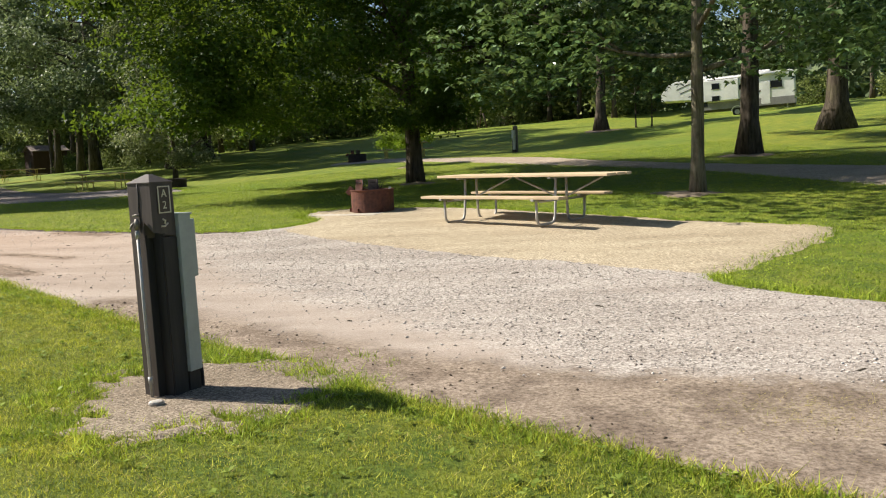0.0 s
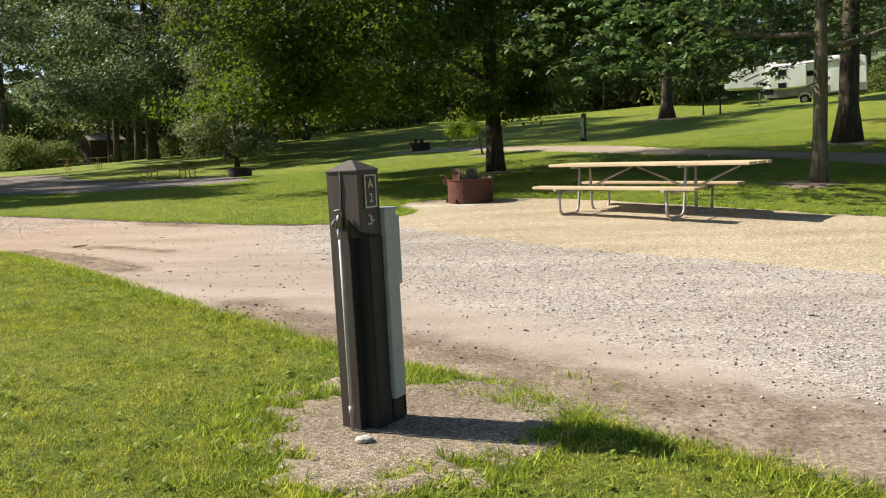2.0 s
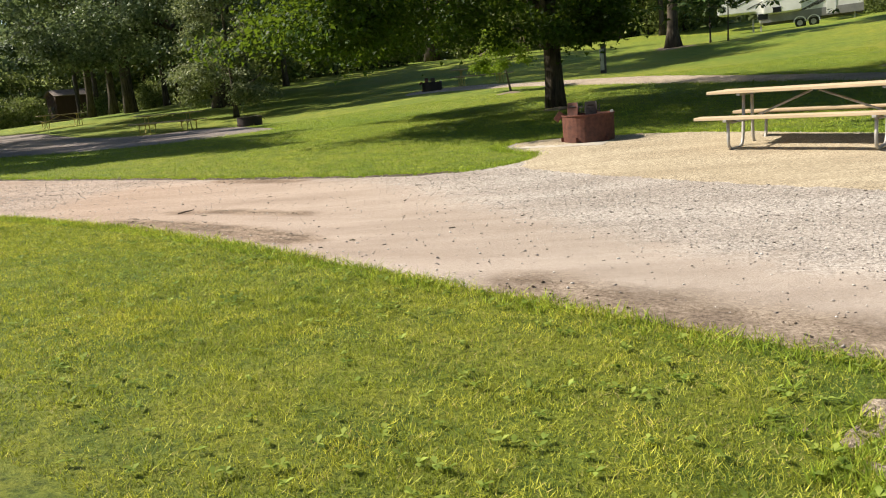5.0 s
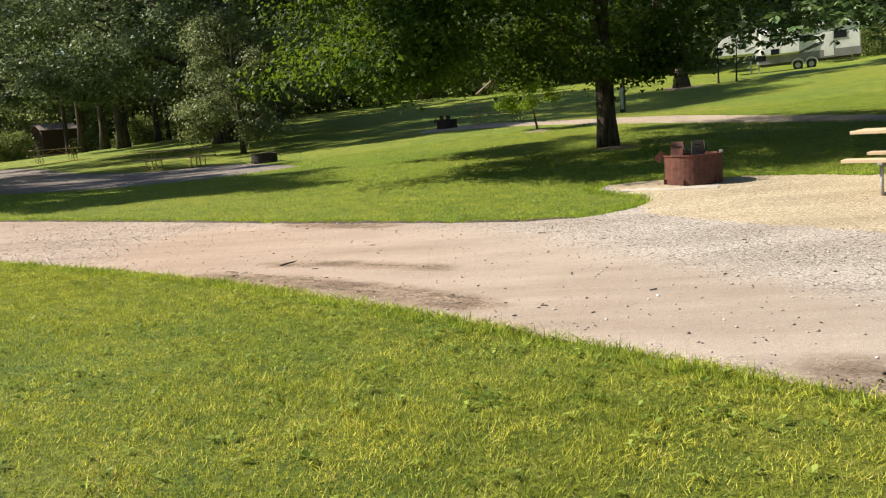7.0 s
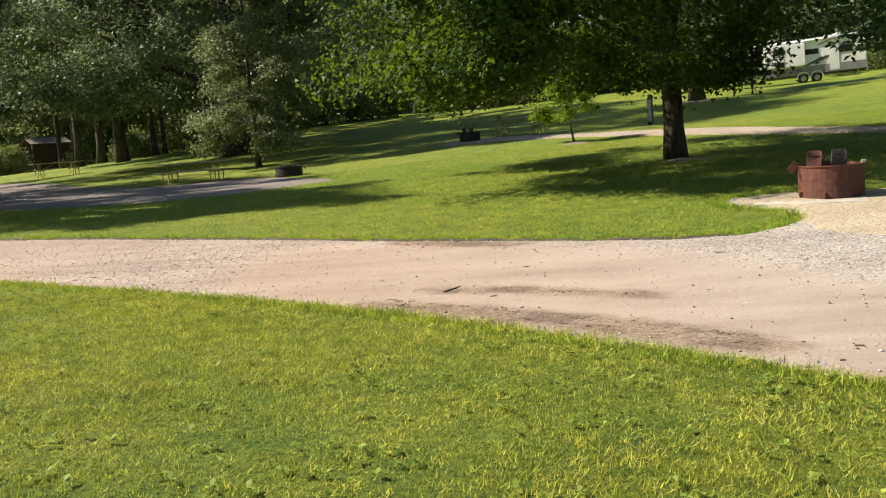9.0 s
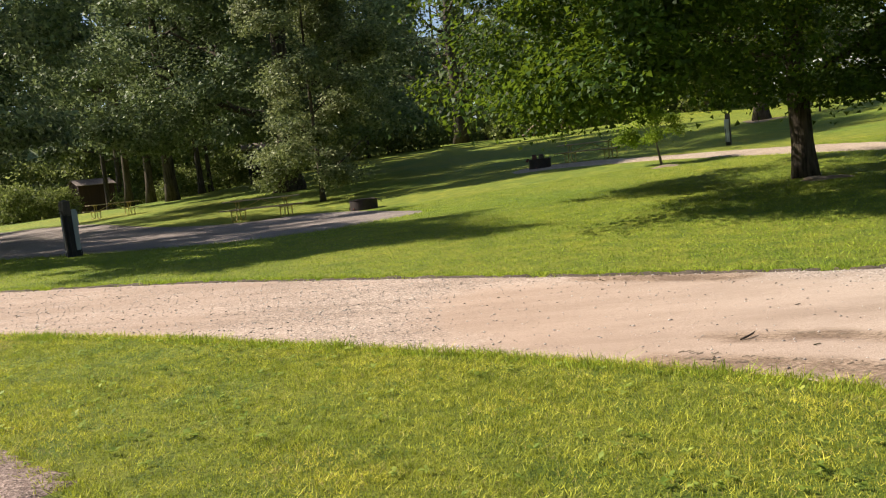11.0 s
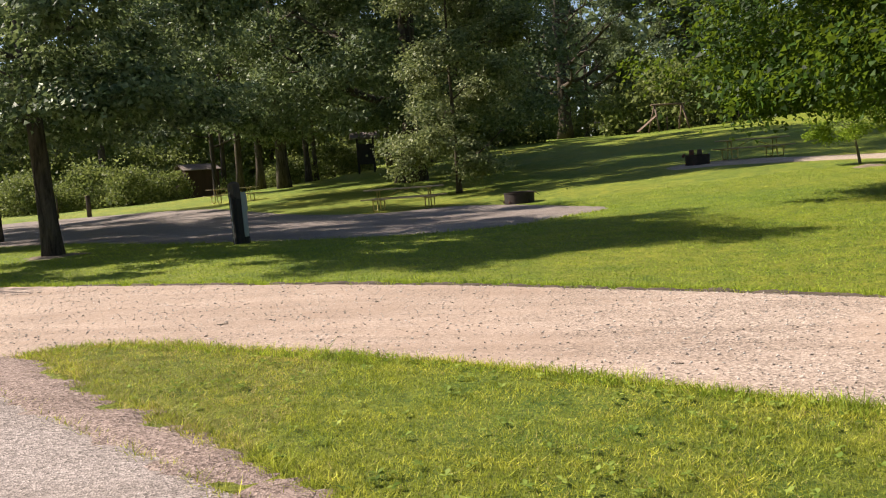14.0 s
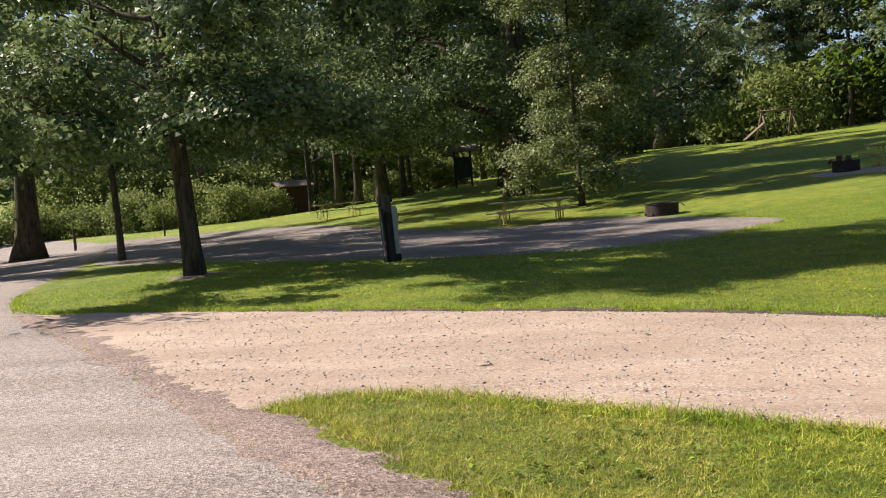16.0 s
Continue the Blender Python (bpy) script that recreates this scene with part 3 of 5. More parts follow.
def tree(seed, r, height, radius, low, leaf, clumps, per, leaf_mat, bark, label, lean=(0, 0), limbs=8, spread=0.058, flat=0.5, flare=1.6, name="tree", limb_low=None, group="", peak=0.30, shift=(0, 0), lobed=False, hollow=0.45):
    rng = np.random.default_rng(seed)
    root = tagged(new(name), label, "tree", group)
    bm, pts, rad = trunk_bmesh(rng, r, height * 0.82, lean, flare)
    part("trunk", bm, bark, root)
    boughs = crown_centres(rng, max(12, clumps // 11), radius, low, height, peak, hollow)
    pick = rng.integers(0, len(boughs), clumps)
    off = rng.normal(size=(clumps, 3))
    centres = boughs[pick] + off * np.array([0.118 * radius, 0.118 * radius, 0.052 * max(radius, 5.0)]) * rng.uniform(0.55, 1.4, (len(boughs), 1))[pick]
    out = off / (np.linalg.norm(off, axis=1)[:, None] + 0.3)
    centres[:, 2] = np.maximum(centres[:, 2], low - 0.1 + 0.3 * rng.random(clumps))
    axis = np.array(lean)
    centres[:, :2] += centres[:, 2:3] * axis + np.array(shift)
    lo = (limb_low if limb_low is not None else low) + 0.2
    for k in range(limbs):
        z0 = lo + (height * 0.6 - lo) * (k / max(1, limbs - 1)) ** 1.2
        s = z0 / (height * 0.82)
        base = Vector((lean[0] * z0, lean[1] * z0, z0))
        a = 2.4 * k + rng.uniform(-0.4, 0.4)
        reach = radius * rng.uniform(0.6, 0.9) * (1 - 0.45 * s)
        tip = base + Vector((reach * math.cos(a), reach * math.sin(a), reach * rng.uniform(0.25, 0.75)))
        r0 = r * (1 - 0.75 * s) * 0.55
        line = []
        for j in range(7):
            q = base.lerp(tip, j / 6)
            bend = math.sin(math.pi * j / 6) * reach * 0.09
            line.append(q + Vector((bend * math.sin(a * 3), bend * math.cos(a * 2), -bend)))
        lb = tube(line, [r0 * (1 - 0.13 * j) for j in range(7)], 8)
        for j in (2, 3, 4, 5):
            fork = a + (0.8 if j % 2 else -0.8)
            q = line[j]
            e = q + Vector((math.cos(fork), math.sin(fork), 0.35)) * reach * 0.35
            tube([q, q.lerp(e, 0.5) + Vector((0, 0, 0.05 * reach)), e], [r0 * 0.4, r0 * 0.28, r0 * 0.12], 6, lb)
        part("limb", lb, bark, root)
    sp = np.full(len(centres), radius * spread) * rng.uniform(0.6, 1.4, len(centres))
    v, f = leaf_rosettes(rng, centres, sp, per, leaf) if lobed else leaf_cloud(rng, centres, sp, per, leaf, flat, 0.5, out)
    part_mesh("crown", raw_mesh("crown", v, f, leaf_mat), root)
    return root


def plant(ob, x, y, turn=0, sink=0.0):
    ob.matrix_basis = pose(x, y, ground_z(x, y) - sink, 0, 0, turn)
    return ob


def plant_copy(ob, x, y, turn=0, size=1.0):
    m = pose(x, y, ground_z(x, y), 0, 0, turn) @ Matrix.Diagonal((size, size, size, 1))
    return copy_thing(ob, m)


plant(tree(3, 0.24, 13.0, 5.9, 1.75, 0.112, 1450, 180, MAPLE_LEAF, BARK, "broad maple with dense dark green crown on the lawn", limbs=9, flare=1.2, peak=0.16, shift=(-1.2, -0.4), hollow=0.12, name="maple_tree"), -0.72, 24.3, 0)
plant(tree(8, 0.135, 13.0, 5.2, 2.2, 0.145, 1900, 7, NEAR_LEAF, BARK_GREY, "slender oak with mottled trunk beside the gravel pad", (0.015, 0.0), limbs=11, flare=1.35, lobed=True, peak=0.2, name="oak_tree"), 5.1, 16.75, 0)
plant(tree(5, 0.29, 18.0, 6.5, 4.0, 0.165, 520, 135, OAK_LEAF, BARK, "stout oak with furrowed bark and flared base", limbs=9, flare=1.5, name="oak_tree"), 9.78, 26.4, 70)
plant(tree(6, 0.42, 18.0, 7.0, 4.2, 0.180, 460, 115, OAK_LEAF, BARK, "old oak with thick trunk and flared roots", limbs=9, flare=1.9, name="oak_tree"), 16.35, 34.4, 10)
plant(tree(7, 0.34, 17.0, 5.2, 5.0, 0.220, 420, 100, OAK_LEAF, BARK, "tall oak with wide flared base on the slope", limbs=9, flare=1.7, name="oak_tree"), 10.5, 54.3, 120)
plant(tree(9, 0.21, 11.5, 4.1, 2.7, 0.135, 880, 120, OAK_LEAF, BARK, "leaning dark-barked tree beside the gravel drive", (0.05, 0.0), limbs=9, flare=1.2, name="shade_tree"), -21.0, 25.7, 200)
plant(tree(12, 0.42, 25.0, 8.6, 5.4, 0.235, 760, 125, OAK_LEAF, BARK, "tall woodland-edge oak with dark trunk", limbs=9, flare=1.25, name="oak_tree"), -26.5, 65.5, 30)
plant(tree(13, 0.58, 25.0, 9.6, 2.9, 0.225, 1250, 120, OAK_LEAF, BARK, "huge oak with very thick dark trunk", limbs=9, flare=1.6, name="oak_tree"), -16.15, 53.3, 80)
plant(tree(14, 0.10, 12.0, 2.5, 0.9, 0.135, 440, 190, YOUNG_LEAF, BARK, "narrow young oak with pale leaves reaching low", limbs=7, spread=0.13, peak=0.5, name="young_oak_tree"), -13.3, 42.5, 0)
plant(tree(15, 0.75, 25.0, 11.0, 8.6, 0.25, 420, 85, FOREST_LEAF, BARK, "spreading oak with open forked limbs on the hill", limbs=16, limb_low=4.6, flare=1.4, name="oak_tree"), -4.5, 105.0, 0)
plant(tree(16, 0.62, 25.0, 8.5, 6.5, 0.25, 480, 95, FOREST_LEAF, BARK, "tall straight woodland tree on the hill", limbs=9, flare=1.4, name="woodland_tree"), 8.5, 101.5, 60)
plant(tree(17, 0.55, 20.0, 8.0, 3.8, 0.24, 400, 105, OAK_LEAF, BARK, "broad dark tree beside the road bend", limbs=9, name="shade_tree"), -38.8, 45.4, 60)
plant(tree(18, 0.40, 18.0, 5.2, 3.0, 0.25, 460, 100, OAK_LEAF, BARK, "broad shade tree beside the lane", limbs=9, name="shade_tree"), -40.0, 36.5, 20)
# added tree, trunk hidden behind the huge oak, to throw shade on the hill
plant(tree(20, 0.40, 24.0, 8.5, 6.0, 0.28, 620, 100, FOREST_LEAF, BARK, "tall tree added behind the huge oak to shade the hill", limbs=9, name="woodland_tree"), -18.2, 67.0, 40)
plant(tree(19, 0.045, 2.0, 0.85, 0.75, 0.085, 90, 76, SAPLING_LEAF, BARK_GREY, "small young tree with bright yellow-green leaves", (-0.16, 0), limbs=6, spread=0.15, flare=1.2, name="sapling"), -1.03, 34.0, 0)

# woodland: three kinds, repeated
WOODS = []
wood_kinds = [tree(31, 0.25, 21.0, 5.5, 5.2, 0.37, 250, 58, FOREST_LEAF, BARK, "tall dense woodland tree at the wood's edge", limbs=7, flare=1.3, group="woodland trees", name="woodland_tree"),
              tree(32, 0.20, 18.0, 4.6, 4.0, 0.36, 240, 58, FOREST_LEAF, BARK, "tall dense woodland tree at the wood's edge", limbs=7, flare=1.3, group="woodland trees", name="woodland_tree"),
              tree(33, 0.30, 24.0, 6.5, 6.4, 0.39, 260, 58, FOREST_LEAF, BARK, "tall dense woodland tree at the wood's edge", limbs=8, flare=1.3, group="woodland trees", name="woodland_tree")]
wood_rng = random.Random(5)
places = [(-27.6, 77.0), (-27.9, 81.3), (-29.4, 69.8), (-30.3, 67.6), (-36.7, 80.5), (-46.5, 80.0), (-69.0, 80.0), (-76, 84), (-22.0, 86.0), (-17.5, 80.0),
          (-14.5, 93.0), (15.5, 92.0), (17.5, 84.0), (21.5, 90.0), (31.0, 86.0), (39.0, 76.0), (42.0, 62.0), (8.0, 98.0)]
for k in range(22):
    if k == 4:
        continue
    if -18 < -78 + 6.0 * k < 8:
        places.append((-78 + 6.0 * k, 121 + 3 * (k % 2)))
        continue
    places.append((-78 + 6.0 * k + wood_rng.uniform(-2, 2), 103 + wood_rng.uniform(-7, 12) - 0.10 * abs(-78 + 6 * k) + (6 if -20 < -78 + 6 * k < 8 else 0)))
for k, (x, y) in enumerate(places):
    kind = wood_kinds[k % 3]
    if k < 3:
        plant(kind, x, y, 50 * k)
    else:
        plant_copy(kind, x, y, wood_rng.uniform(0, 360), wood_rng.uniform(0.85, 1.15))


def shrub(seed, radius, height, leaf, clumps, label):
    rng = np.random.default_rng(seed)
    root = tagged(new("shrub"), label, "shrub", "shrubs along the woods")
    c = crown_centres(rng, clumps, radius, 0.15, height, hollow=0.2)
    v, f = leaf_cloud(rng, c, np.full(len(c), radius * 0.18), 46, leaf * 0.9, 0.8, 0.3)
    part_mesh("foliage", raw_mesh("foliage", v, f, SHRUB_LEAF), root)
    sb = bmesh.new()
    for k in range(5):
        a = 1.3 * k
        tube([(0.05 * math.cos(a), 0.05 * math.sin(a), -0.05), (0.4 * radius * math.cos(a), 0.4 * radius * math.sin(a), height * 0.6)], [0.03, 0.012], 6, sb)
    part("stems", sb, BARK, root)
    return root


shrub_kinds = [shrub(41, 1.9, 2.4, 0.24, 75, "tangled green shrub at the edge of the woods"), shrub(42, 1.4, 1.7, 0.20, 60, "tangled green shrub at the edge of the woods")]
shrub_places = [(-38.4, 67.6), (-44.0, 67.4), (-47.2, 68.6), (-50.3, 69.2), (-53.8, 68.0), (-57.3, 66.0), (-36.6, 70.0), (-40.0, 68.5), (-42.5, 70.0), (-45.5, 69.0), (-48.5, 71.5), (-52.0, 70.0), (-55.5, 68.0), (-47.0, 74.0), (-39.6, 71.0), (-59, 64), (-24.5, 84.0), (-20.5, 88.0), (-29.5, 80.5), (-33.5, 78.0),
                (12.0, 106.0), (5.0, 110.0), (18.5, 101.0), (22.5, 99.0), (20.5, 88.0), (29.0, 81.0), (-36.0, 99.0), (-40.5, 99.5), (-45.5, 101.0), (-50.5, 98.0), (-55.5, 96.0), (-60.5, 93.0), (-65.5, 90.0), (-32.0, 97.5), (-27.5, 95.0), (-9.0, 96.0), (-12.5, 97.0), (0.5, 92.0), (4.5, 90.0), (-16.5, 93.0), (34.5, 77.0), (38.5, 70.0), (-27.0, 84.5), (-31.5, 82.0), (-6.0, 112.0), (1.5, 112.5), (14.0, 108.0), (3.0, 113.0)]
for k, (x, y) in enumerate(shrub_places):
    if k < 2:
        plant(shrub_kinds[k], x, y, 0)
    else:
        plant_copy(shrub_kinds[k % 2], x, y, 77 * k, (0.8 if y < 86 else 1.9) + 0.5 * wood_rng.random())


def far_woods():
    """The closed wall of woods all round the horizon."""
    rng = np.random.default_rng(77)
    n = 4600
    a = rng.uniform(0, 2 * math.pi, n)
    r = rng.uniform(126, 160, n)
    x, y = -10 + r * np.cos(a), 15 + r * np.sin(a)
    z = land(x, y) + rng.uniform(0.0, 1.0, n) ** 1.2 * np.where((x < -34) & (y > 40), 8.0, 16.0) * (1 + 0.25 * np.sin(9 * a) + 0.2 * np.sin(23 * a))
    v, f = leaf_cloud(rng, np.stack([x, y, z], -1), np.full(n, 2.6), 24, 2.0, 0.8, 0.2)
    tagged(new("far_woods", raw_mesh("far_woods", v, f, FOREST_LEAF)), "dense distant woodland closing the view", "woods", kind="stuff")


far_woods()


# ---- utility posts ----


def lettering(name, text, size, m, mat, parent):
    cu = bpy.data.curves.new(name, 'FONT')
    cu.body, cu.size, cu.align_x, cu.align_y, cu.extrude = text, size, 'CENTER', 'CENTER', 0.0015
    tmp = new(name, cu)
    me = bpy.data.meshes.new_from_object(tmp)
    bpy.data.objects.remove(tmp)
    me.materials.clear()
    me.materials.append(mat)
    me.transform(m)
    return part_mesh(name, me, parent)


def utility_post(sign, label, group="camping site posts"):
    root = tagged(new("utility_post"), label, "utility post", group)
    w, top = 0.174, 1.25
    h = w / 2
    # upper block, whole in section, sloping off over the recess along a shadow's edge
    bm = bmesh.new()
    lower = [(-h, -h), (0.018, -h), (0.018, -h + 0.06), (h, -h + 0.06), (h, h), (-h, h)]
    rings = []
    for z in (-0.12, 0.94):
        rings.append([bm.verts.new((x, y, z)) for x, y in lower])
    n = len(lower)
    for i in range(n):
        bm.faces.new((rings[0][i], rings[0][(i + 1) % n], rings[1][(i + 1) % n], rings[1][i]))
    bm.faces.new(rings[0][::-1])
    bm.faces.new(rings[1])
    bmesh.ops.recalc_face_normals(bm, faces=bm.faces)
    part("lower_post", bm, POST_PAINT, root, "dark brown timber with a routed groove")
    # black sheets on cheek and back put the groove's shade into the colour
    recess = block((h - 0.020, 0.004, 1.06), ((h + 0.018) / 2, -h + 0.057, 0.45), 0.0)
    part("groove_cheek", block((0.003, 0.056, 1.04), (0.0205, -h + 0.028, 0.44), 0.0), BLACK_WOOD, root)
    part("groove_shade", recess, BLACK_WOOD, root, "black sheet standing in for the groove's shade")
    # black sheet over the side, slightly proud of the timber
    part("side_lining", block((0.004, w - 0.066, 1.05), (h + 0.003, 0.030, 0.41), 0.001), BLACK_WOOD, root, "black lining on the side of the post")
    up = bmesh.new()
    a = [(-h, -h, 0.942), (0.016, -h, 0.942), (0.018, -h, 1.035), (h, -h, 0.975), (h, h, 0.942), (-h, h, 0.942)]
    low_v = [up.verts.new(p) for p in a]
    hi_v = [up.verts.new((x, y, top)) for x, y, z in a]
    for i in range(6):
        up.faces.new((low_v[i], low_v[(i + 1) % 6], hi_v[(i + 1) % 6], hi_v[i]))
    up.faces.new(low_v[::-1])
    up.faces.new(hi_v)
    bmesh.ops.recalc_face_normals(up, faces=up.faces)
    part("upper_post", up, POST_PAINT, root)
    cap = bmesh.new()
    e = h + 0.004
    base = [cap.verts.new(p) for p in ((-e, -e, top), (e, -e, top), (e, e, top), (-e, e, top))]
    lip = [cap.verts.new((v.co.x, v.co.y, top + 0.006)) for v in base]
    tip = [cap.verts.new(p) for p in ((-0.012, -0.012, top + 0.052), (0.012, -0.012, top + 0.052), (0.012, 0.012, top + 0.052), (-0.012, 0.012, top + 0.052))]
    for i in range(4):
        j = (i + 1) % 4
        cap.faces.new((base[i], base[j], lip[j], lip[i]))
        cap.faces.new((lip[i], lip[j], tip[j], tip[i]))
    cap.faces.new(tip)
    cap.faces.new(base[::-1])
    part("cap", cap, POST_PAINT, root, "bevelled pyramid top")
    crack = tube([(-0.008, -h - 0.001, top), (-0.004, -h - 0.001, 1.17), (-0.011, -h - 0.001, 1.10), (-0.006, -h - 0.001, 1.03), (-0.010, -h - 0.001, 0.98)],
                 [0.004, 0.005, 0.0045, 0.0035, 0.002], 6)
    part("crack", crack, BLACK_WOOD, root, "dark drying crack in the timber")
    # water pipe and tap on the front
    px, py = -0.014, -h - 0.022
    pipe = part("water_pipe", tube([(px, py, -0.08), (px, py, 0.5), (px, py, 1.0)], 0.0095, 12), GALV, root, "galvanised steel pipe")
    for z in (0.13, 0.965):
        part("coupling", tube([(px, py, z - 0.02), (px, py, z + 0.02)], 0.0135, 12), GALV, pipe)
    tap = part("tap", tube([(px, py, 0.995), (px, py, 1.03), (px, py, 1.055)], [0.015, 0.017, 0.008], 12), BRASS, root, "weathered brass tap")
    part("spout", tube([(px, py, 1.025), (px - 0.012, py - 0.014, 1.03), (px - 0.020, py - 0.023, 1.016), (px - 0.022, py - 0.026, 0.998)], [0.007, 0.007, 0.0075, 0.0075], 10), BRASS, tap)
    part("tap_handle", tube([(px - 0.02, py - 0.008, 1.072), (px, py, 1.076), (px + 0.02, py + 0.005, 1.072)], [0.005, 0.006, 0.005], 8), BRASS, tap)
    # number plate on the side
    if sign:
        plate = part("number_plate", block((0.004, 0.104, 0.158), (h + 0.002, 0.012, 1.155), 0.0015), SIGN_BROWN, root, "brown plate lettered A 2 in cream")
        t = 0.007
        for size, at in (((0.003, 0.094, t), (h + 0.0052, 0.012, 1.2285)), ((0.003, 0.094, t), (h + 0.0052, 0.012, 1.0815)),
                         ((0.003, t, 0.14), (h + 0.0052, -0.0315, 1.155)), ((0.003, t, 0.14), (h + 0.0052, 0.0555, 1.155))):
            part("border", block(size, at, 0.0), CREAM, plate)
        turn = pose(0, 0, 0, 90, 0, 90)
        lettering("letter", "A", 0.062, Matrix.Translation((h + 0.0055, 0.012, 1.188)) @ turn, CREAM, plate)
        lettering("letter", "2", 0.062, Matrix.Translation((h + 0.0055, 0.012, 1.122)) @ turn, CREAM, plate)
        part("sticker", tube([(h + 0.002, -0.01, 1.045), (h + 0.002, 0.01, 1.035), (h + 0.002, 0.004, 1.018)], 0.006, 6), CREAM, root, "small worn pale sticker")
        part("sticker", tube([(h + 0.002, -0.022, 1.005), (h + 0.002, 0.005, 1.004), (h + 0.002, 0.03, 1.02)], 0.005, 6), CREAM, root, "small worn pale sticker")
    part("bolt_hole", tube([(h - 0.01, -0.01, 0.955), (h + 0.0015, -0.01, 0.955)], 0.011, 10), BLACK_WOOD, root)
    # electric cabinet on the back
    cab = part("electric_cabinet", block((0.17, 0.100, 0.92), (0.028, h + 0.051, 0.60), 0.006), GREY_METAL, root, "grey-green steel electric cabinet")
    part("cabinet_door", block((0.155, 0.040, 0.34), (0.028, h + 0.121, 0.86), 0.008), GREY_METAL, cab)
    part("cabinet_top", block((0.18, 0.110, 0.012), (0.028, h + 0.056, 1.064), 0.003), GREY_METAL, cab)
    part("latch", block((0.02, 0.012, 0.05), (0.028, h + 0.146, 0.80), 0.002), GALV, cab)
    part("cable", tube([(0.08, h + 0.112, 0.72), (0.08, h + 0.112, 0.6), (0.074, h + 0.092, 0.46), (0.08, h + 0.102, 0.3), (0.08, h + 0.125, 0.1), (0.08, h + 0.12, -0.05)], 0.012, 8), RUBBER, cab)
    part("riser", block((0.15, 0.09, 0.25), (0.025, h + 0.047, 0.04), 0.004), BLACK_WOOD, root)
    return root


def on_pad(x, y, lift=0.05):
    return ground_z(x, y) + lift


post = utility_post(True, "dark brown wooden utility post with tap and number")
post.matrix_basis = pose(-1.672, 4.885, ground_z(-1.672, 4.885) - 0.008, 0, -0.5, -27) @ Matrix.Diagonal((1, 1, 1.018, 1))
post_b = utility_post(False, "dark utility post with pale steel cabinet in shade")
post_b.matrix_basis = pose(-16.95, 25.6, ground_z(-16.95, 25.6), 0, -1.5, -35)
copy_thing(post_b, pose(3.75, 41.0, ground_z(3.75, 41.0), 0, 0, 150))

# ---- picnic tables ----


def picnic_table(length, overhang, planks, frame_mat, label, group=""):
    """Benches 2.5 m long; the top reaches further at one end by overhang."""
    root = tagged(new("picnic_table"), label, "picnic table", group)
    x0, x1 = -length / 2, length / 2
    for k in range(5):
        y = -0.30 + 0.15 * k
        part("top_plank", block((length + overhang - 0.03 * (k % 2), 0.14, 0.04), ((overhang) / 2, y, 0.745), 0.006), planks, root)
    for sgn in (-1, 1):
        for k in range(2):
            part("bench_plank", block((length, 0.125, 0.04), (0, sgn * (0.60 + 0.135 * k), 0.43), 0.006), planks, root)
    r = 0.021
    for x in (x0 + 0.42, x1 - 0.45):
        for sgn in (-1, 1):
            pts = [(x, sgn * 0.70, 0.41), (x, sgn * 0.69, 0.13), (x, sgn * 0.67, 0.065), (x, sgn * 0.61, 0.022), (x, sgn * 0.30, 0.022), (x, sgn * 0.22, 0.055),
                   (x, sgn * 0.185, 0.13), (x, sgn * 0.16, 0.42), (x, sgn * 0.15, 0.72)]
            part("leg", tube(pts, r, 10), frame_mat, root)
            part("bench_bracket", block((0.05, 0.30, 0.03), (x, sgn * 0.665, 0.398), 0.004), frame_mat, root)
        part("cross_bar", tube([(x + 0.03, -0.66, 0.37), (x + 0.03, 0.66, 0.37)], 0.016, 8), frame_mat, root)
        part("top_bracket", block((0.05, 0.70, 0.03), (x, 0, 0.71), 0.004), frame_mat, root)
    for x, far in ((x0 + 0.42, -0.06), (x1 - 0.45, 0.02)):
        part("brace", tube([(x + 0.03, 0.0, 0.37), (far, 0.0, 0.71)], 0.015, 8), frame_mat, root)
    if overhang:
        part("brace", tube([(x1 - 0.42, 0.0, 0.37), (x1 - 0.30, 0, 0.44), (x1 + 0.28, 0.0, 0.71)], 0.015, 8), frame_mat, root)
    return root


table = picnic_table(2.62, 0.55, WOOD_TOP, GALV, "long tan plank picnic table on bent steel legs")
table.matrix_basis = pose(1.19, 13.47, on_pad(1.19, 13.47, 0.010), 0, 0.6, -40)
table_b = picnic_table(2.7, 0.0, WOOD_DARK, YELLOW, "weathered picnic table on yellow steel legs in shade", "weathered tables")
table_b.matrix_basis = pose(-14.9, 37.5, ground_z(-14.9, 37.5), 0, 0, -8)
for x, y, a in ((-25.9, 52.4, 40), (-1.7, 42.4, 10)):
    copy_thing(table_b, pose(x, y, ground_z(x, y) + 0.02, 0, 0, a))

# ---- fire rings ----


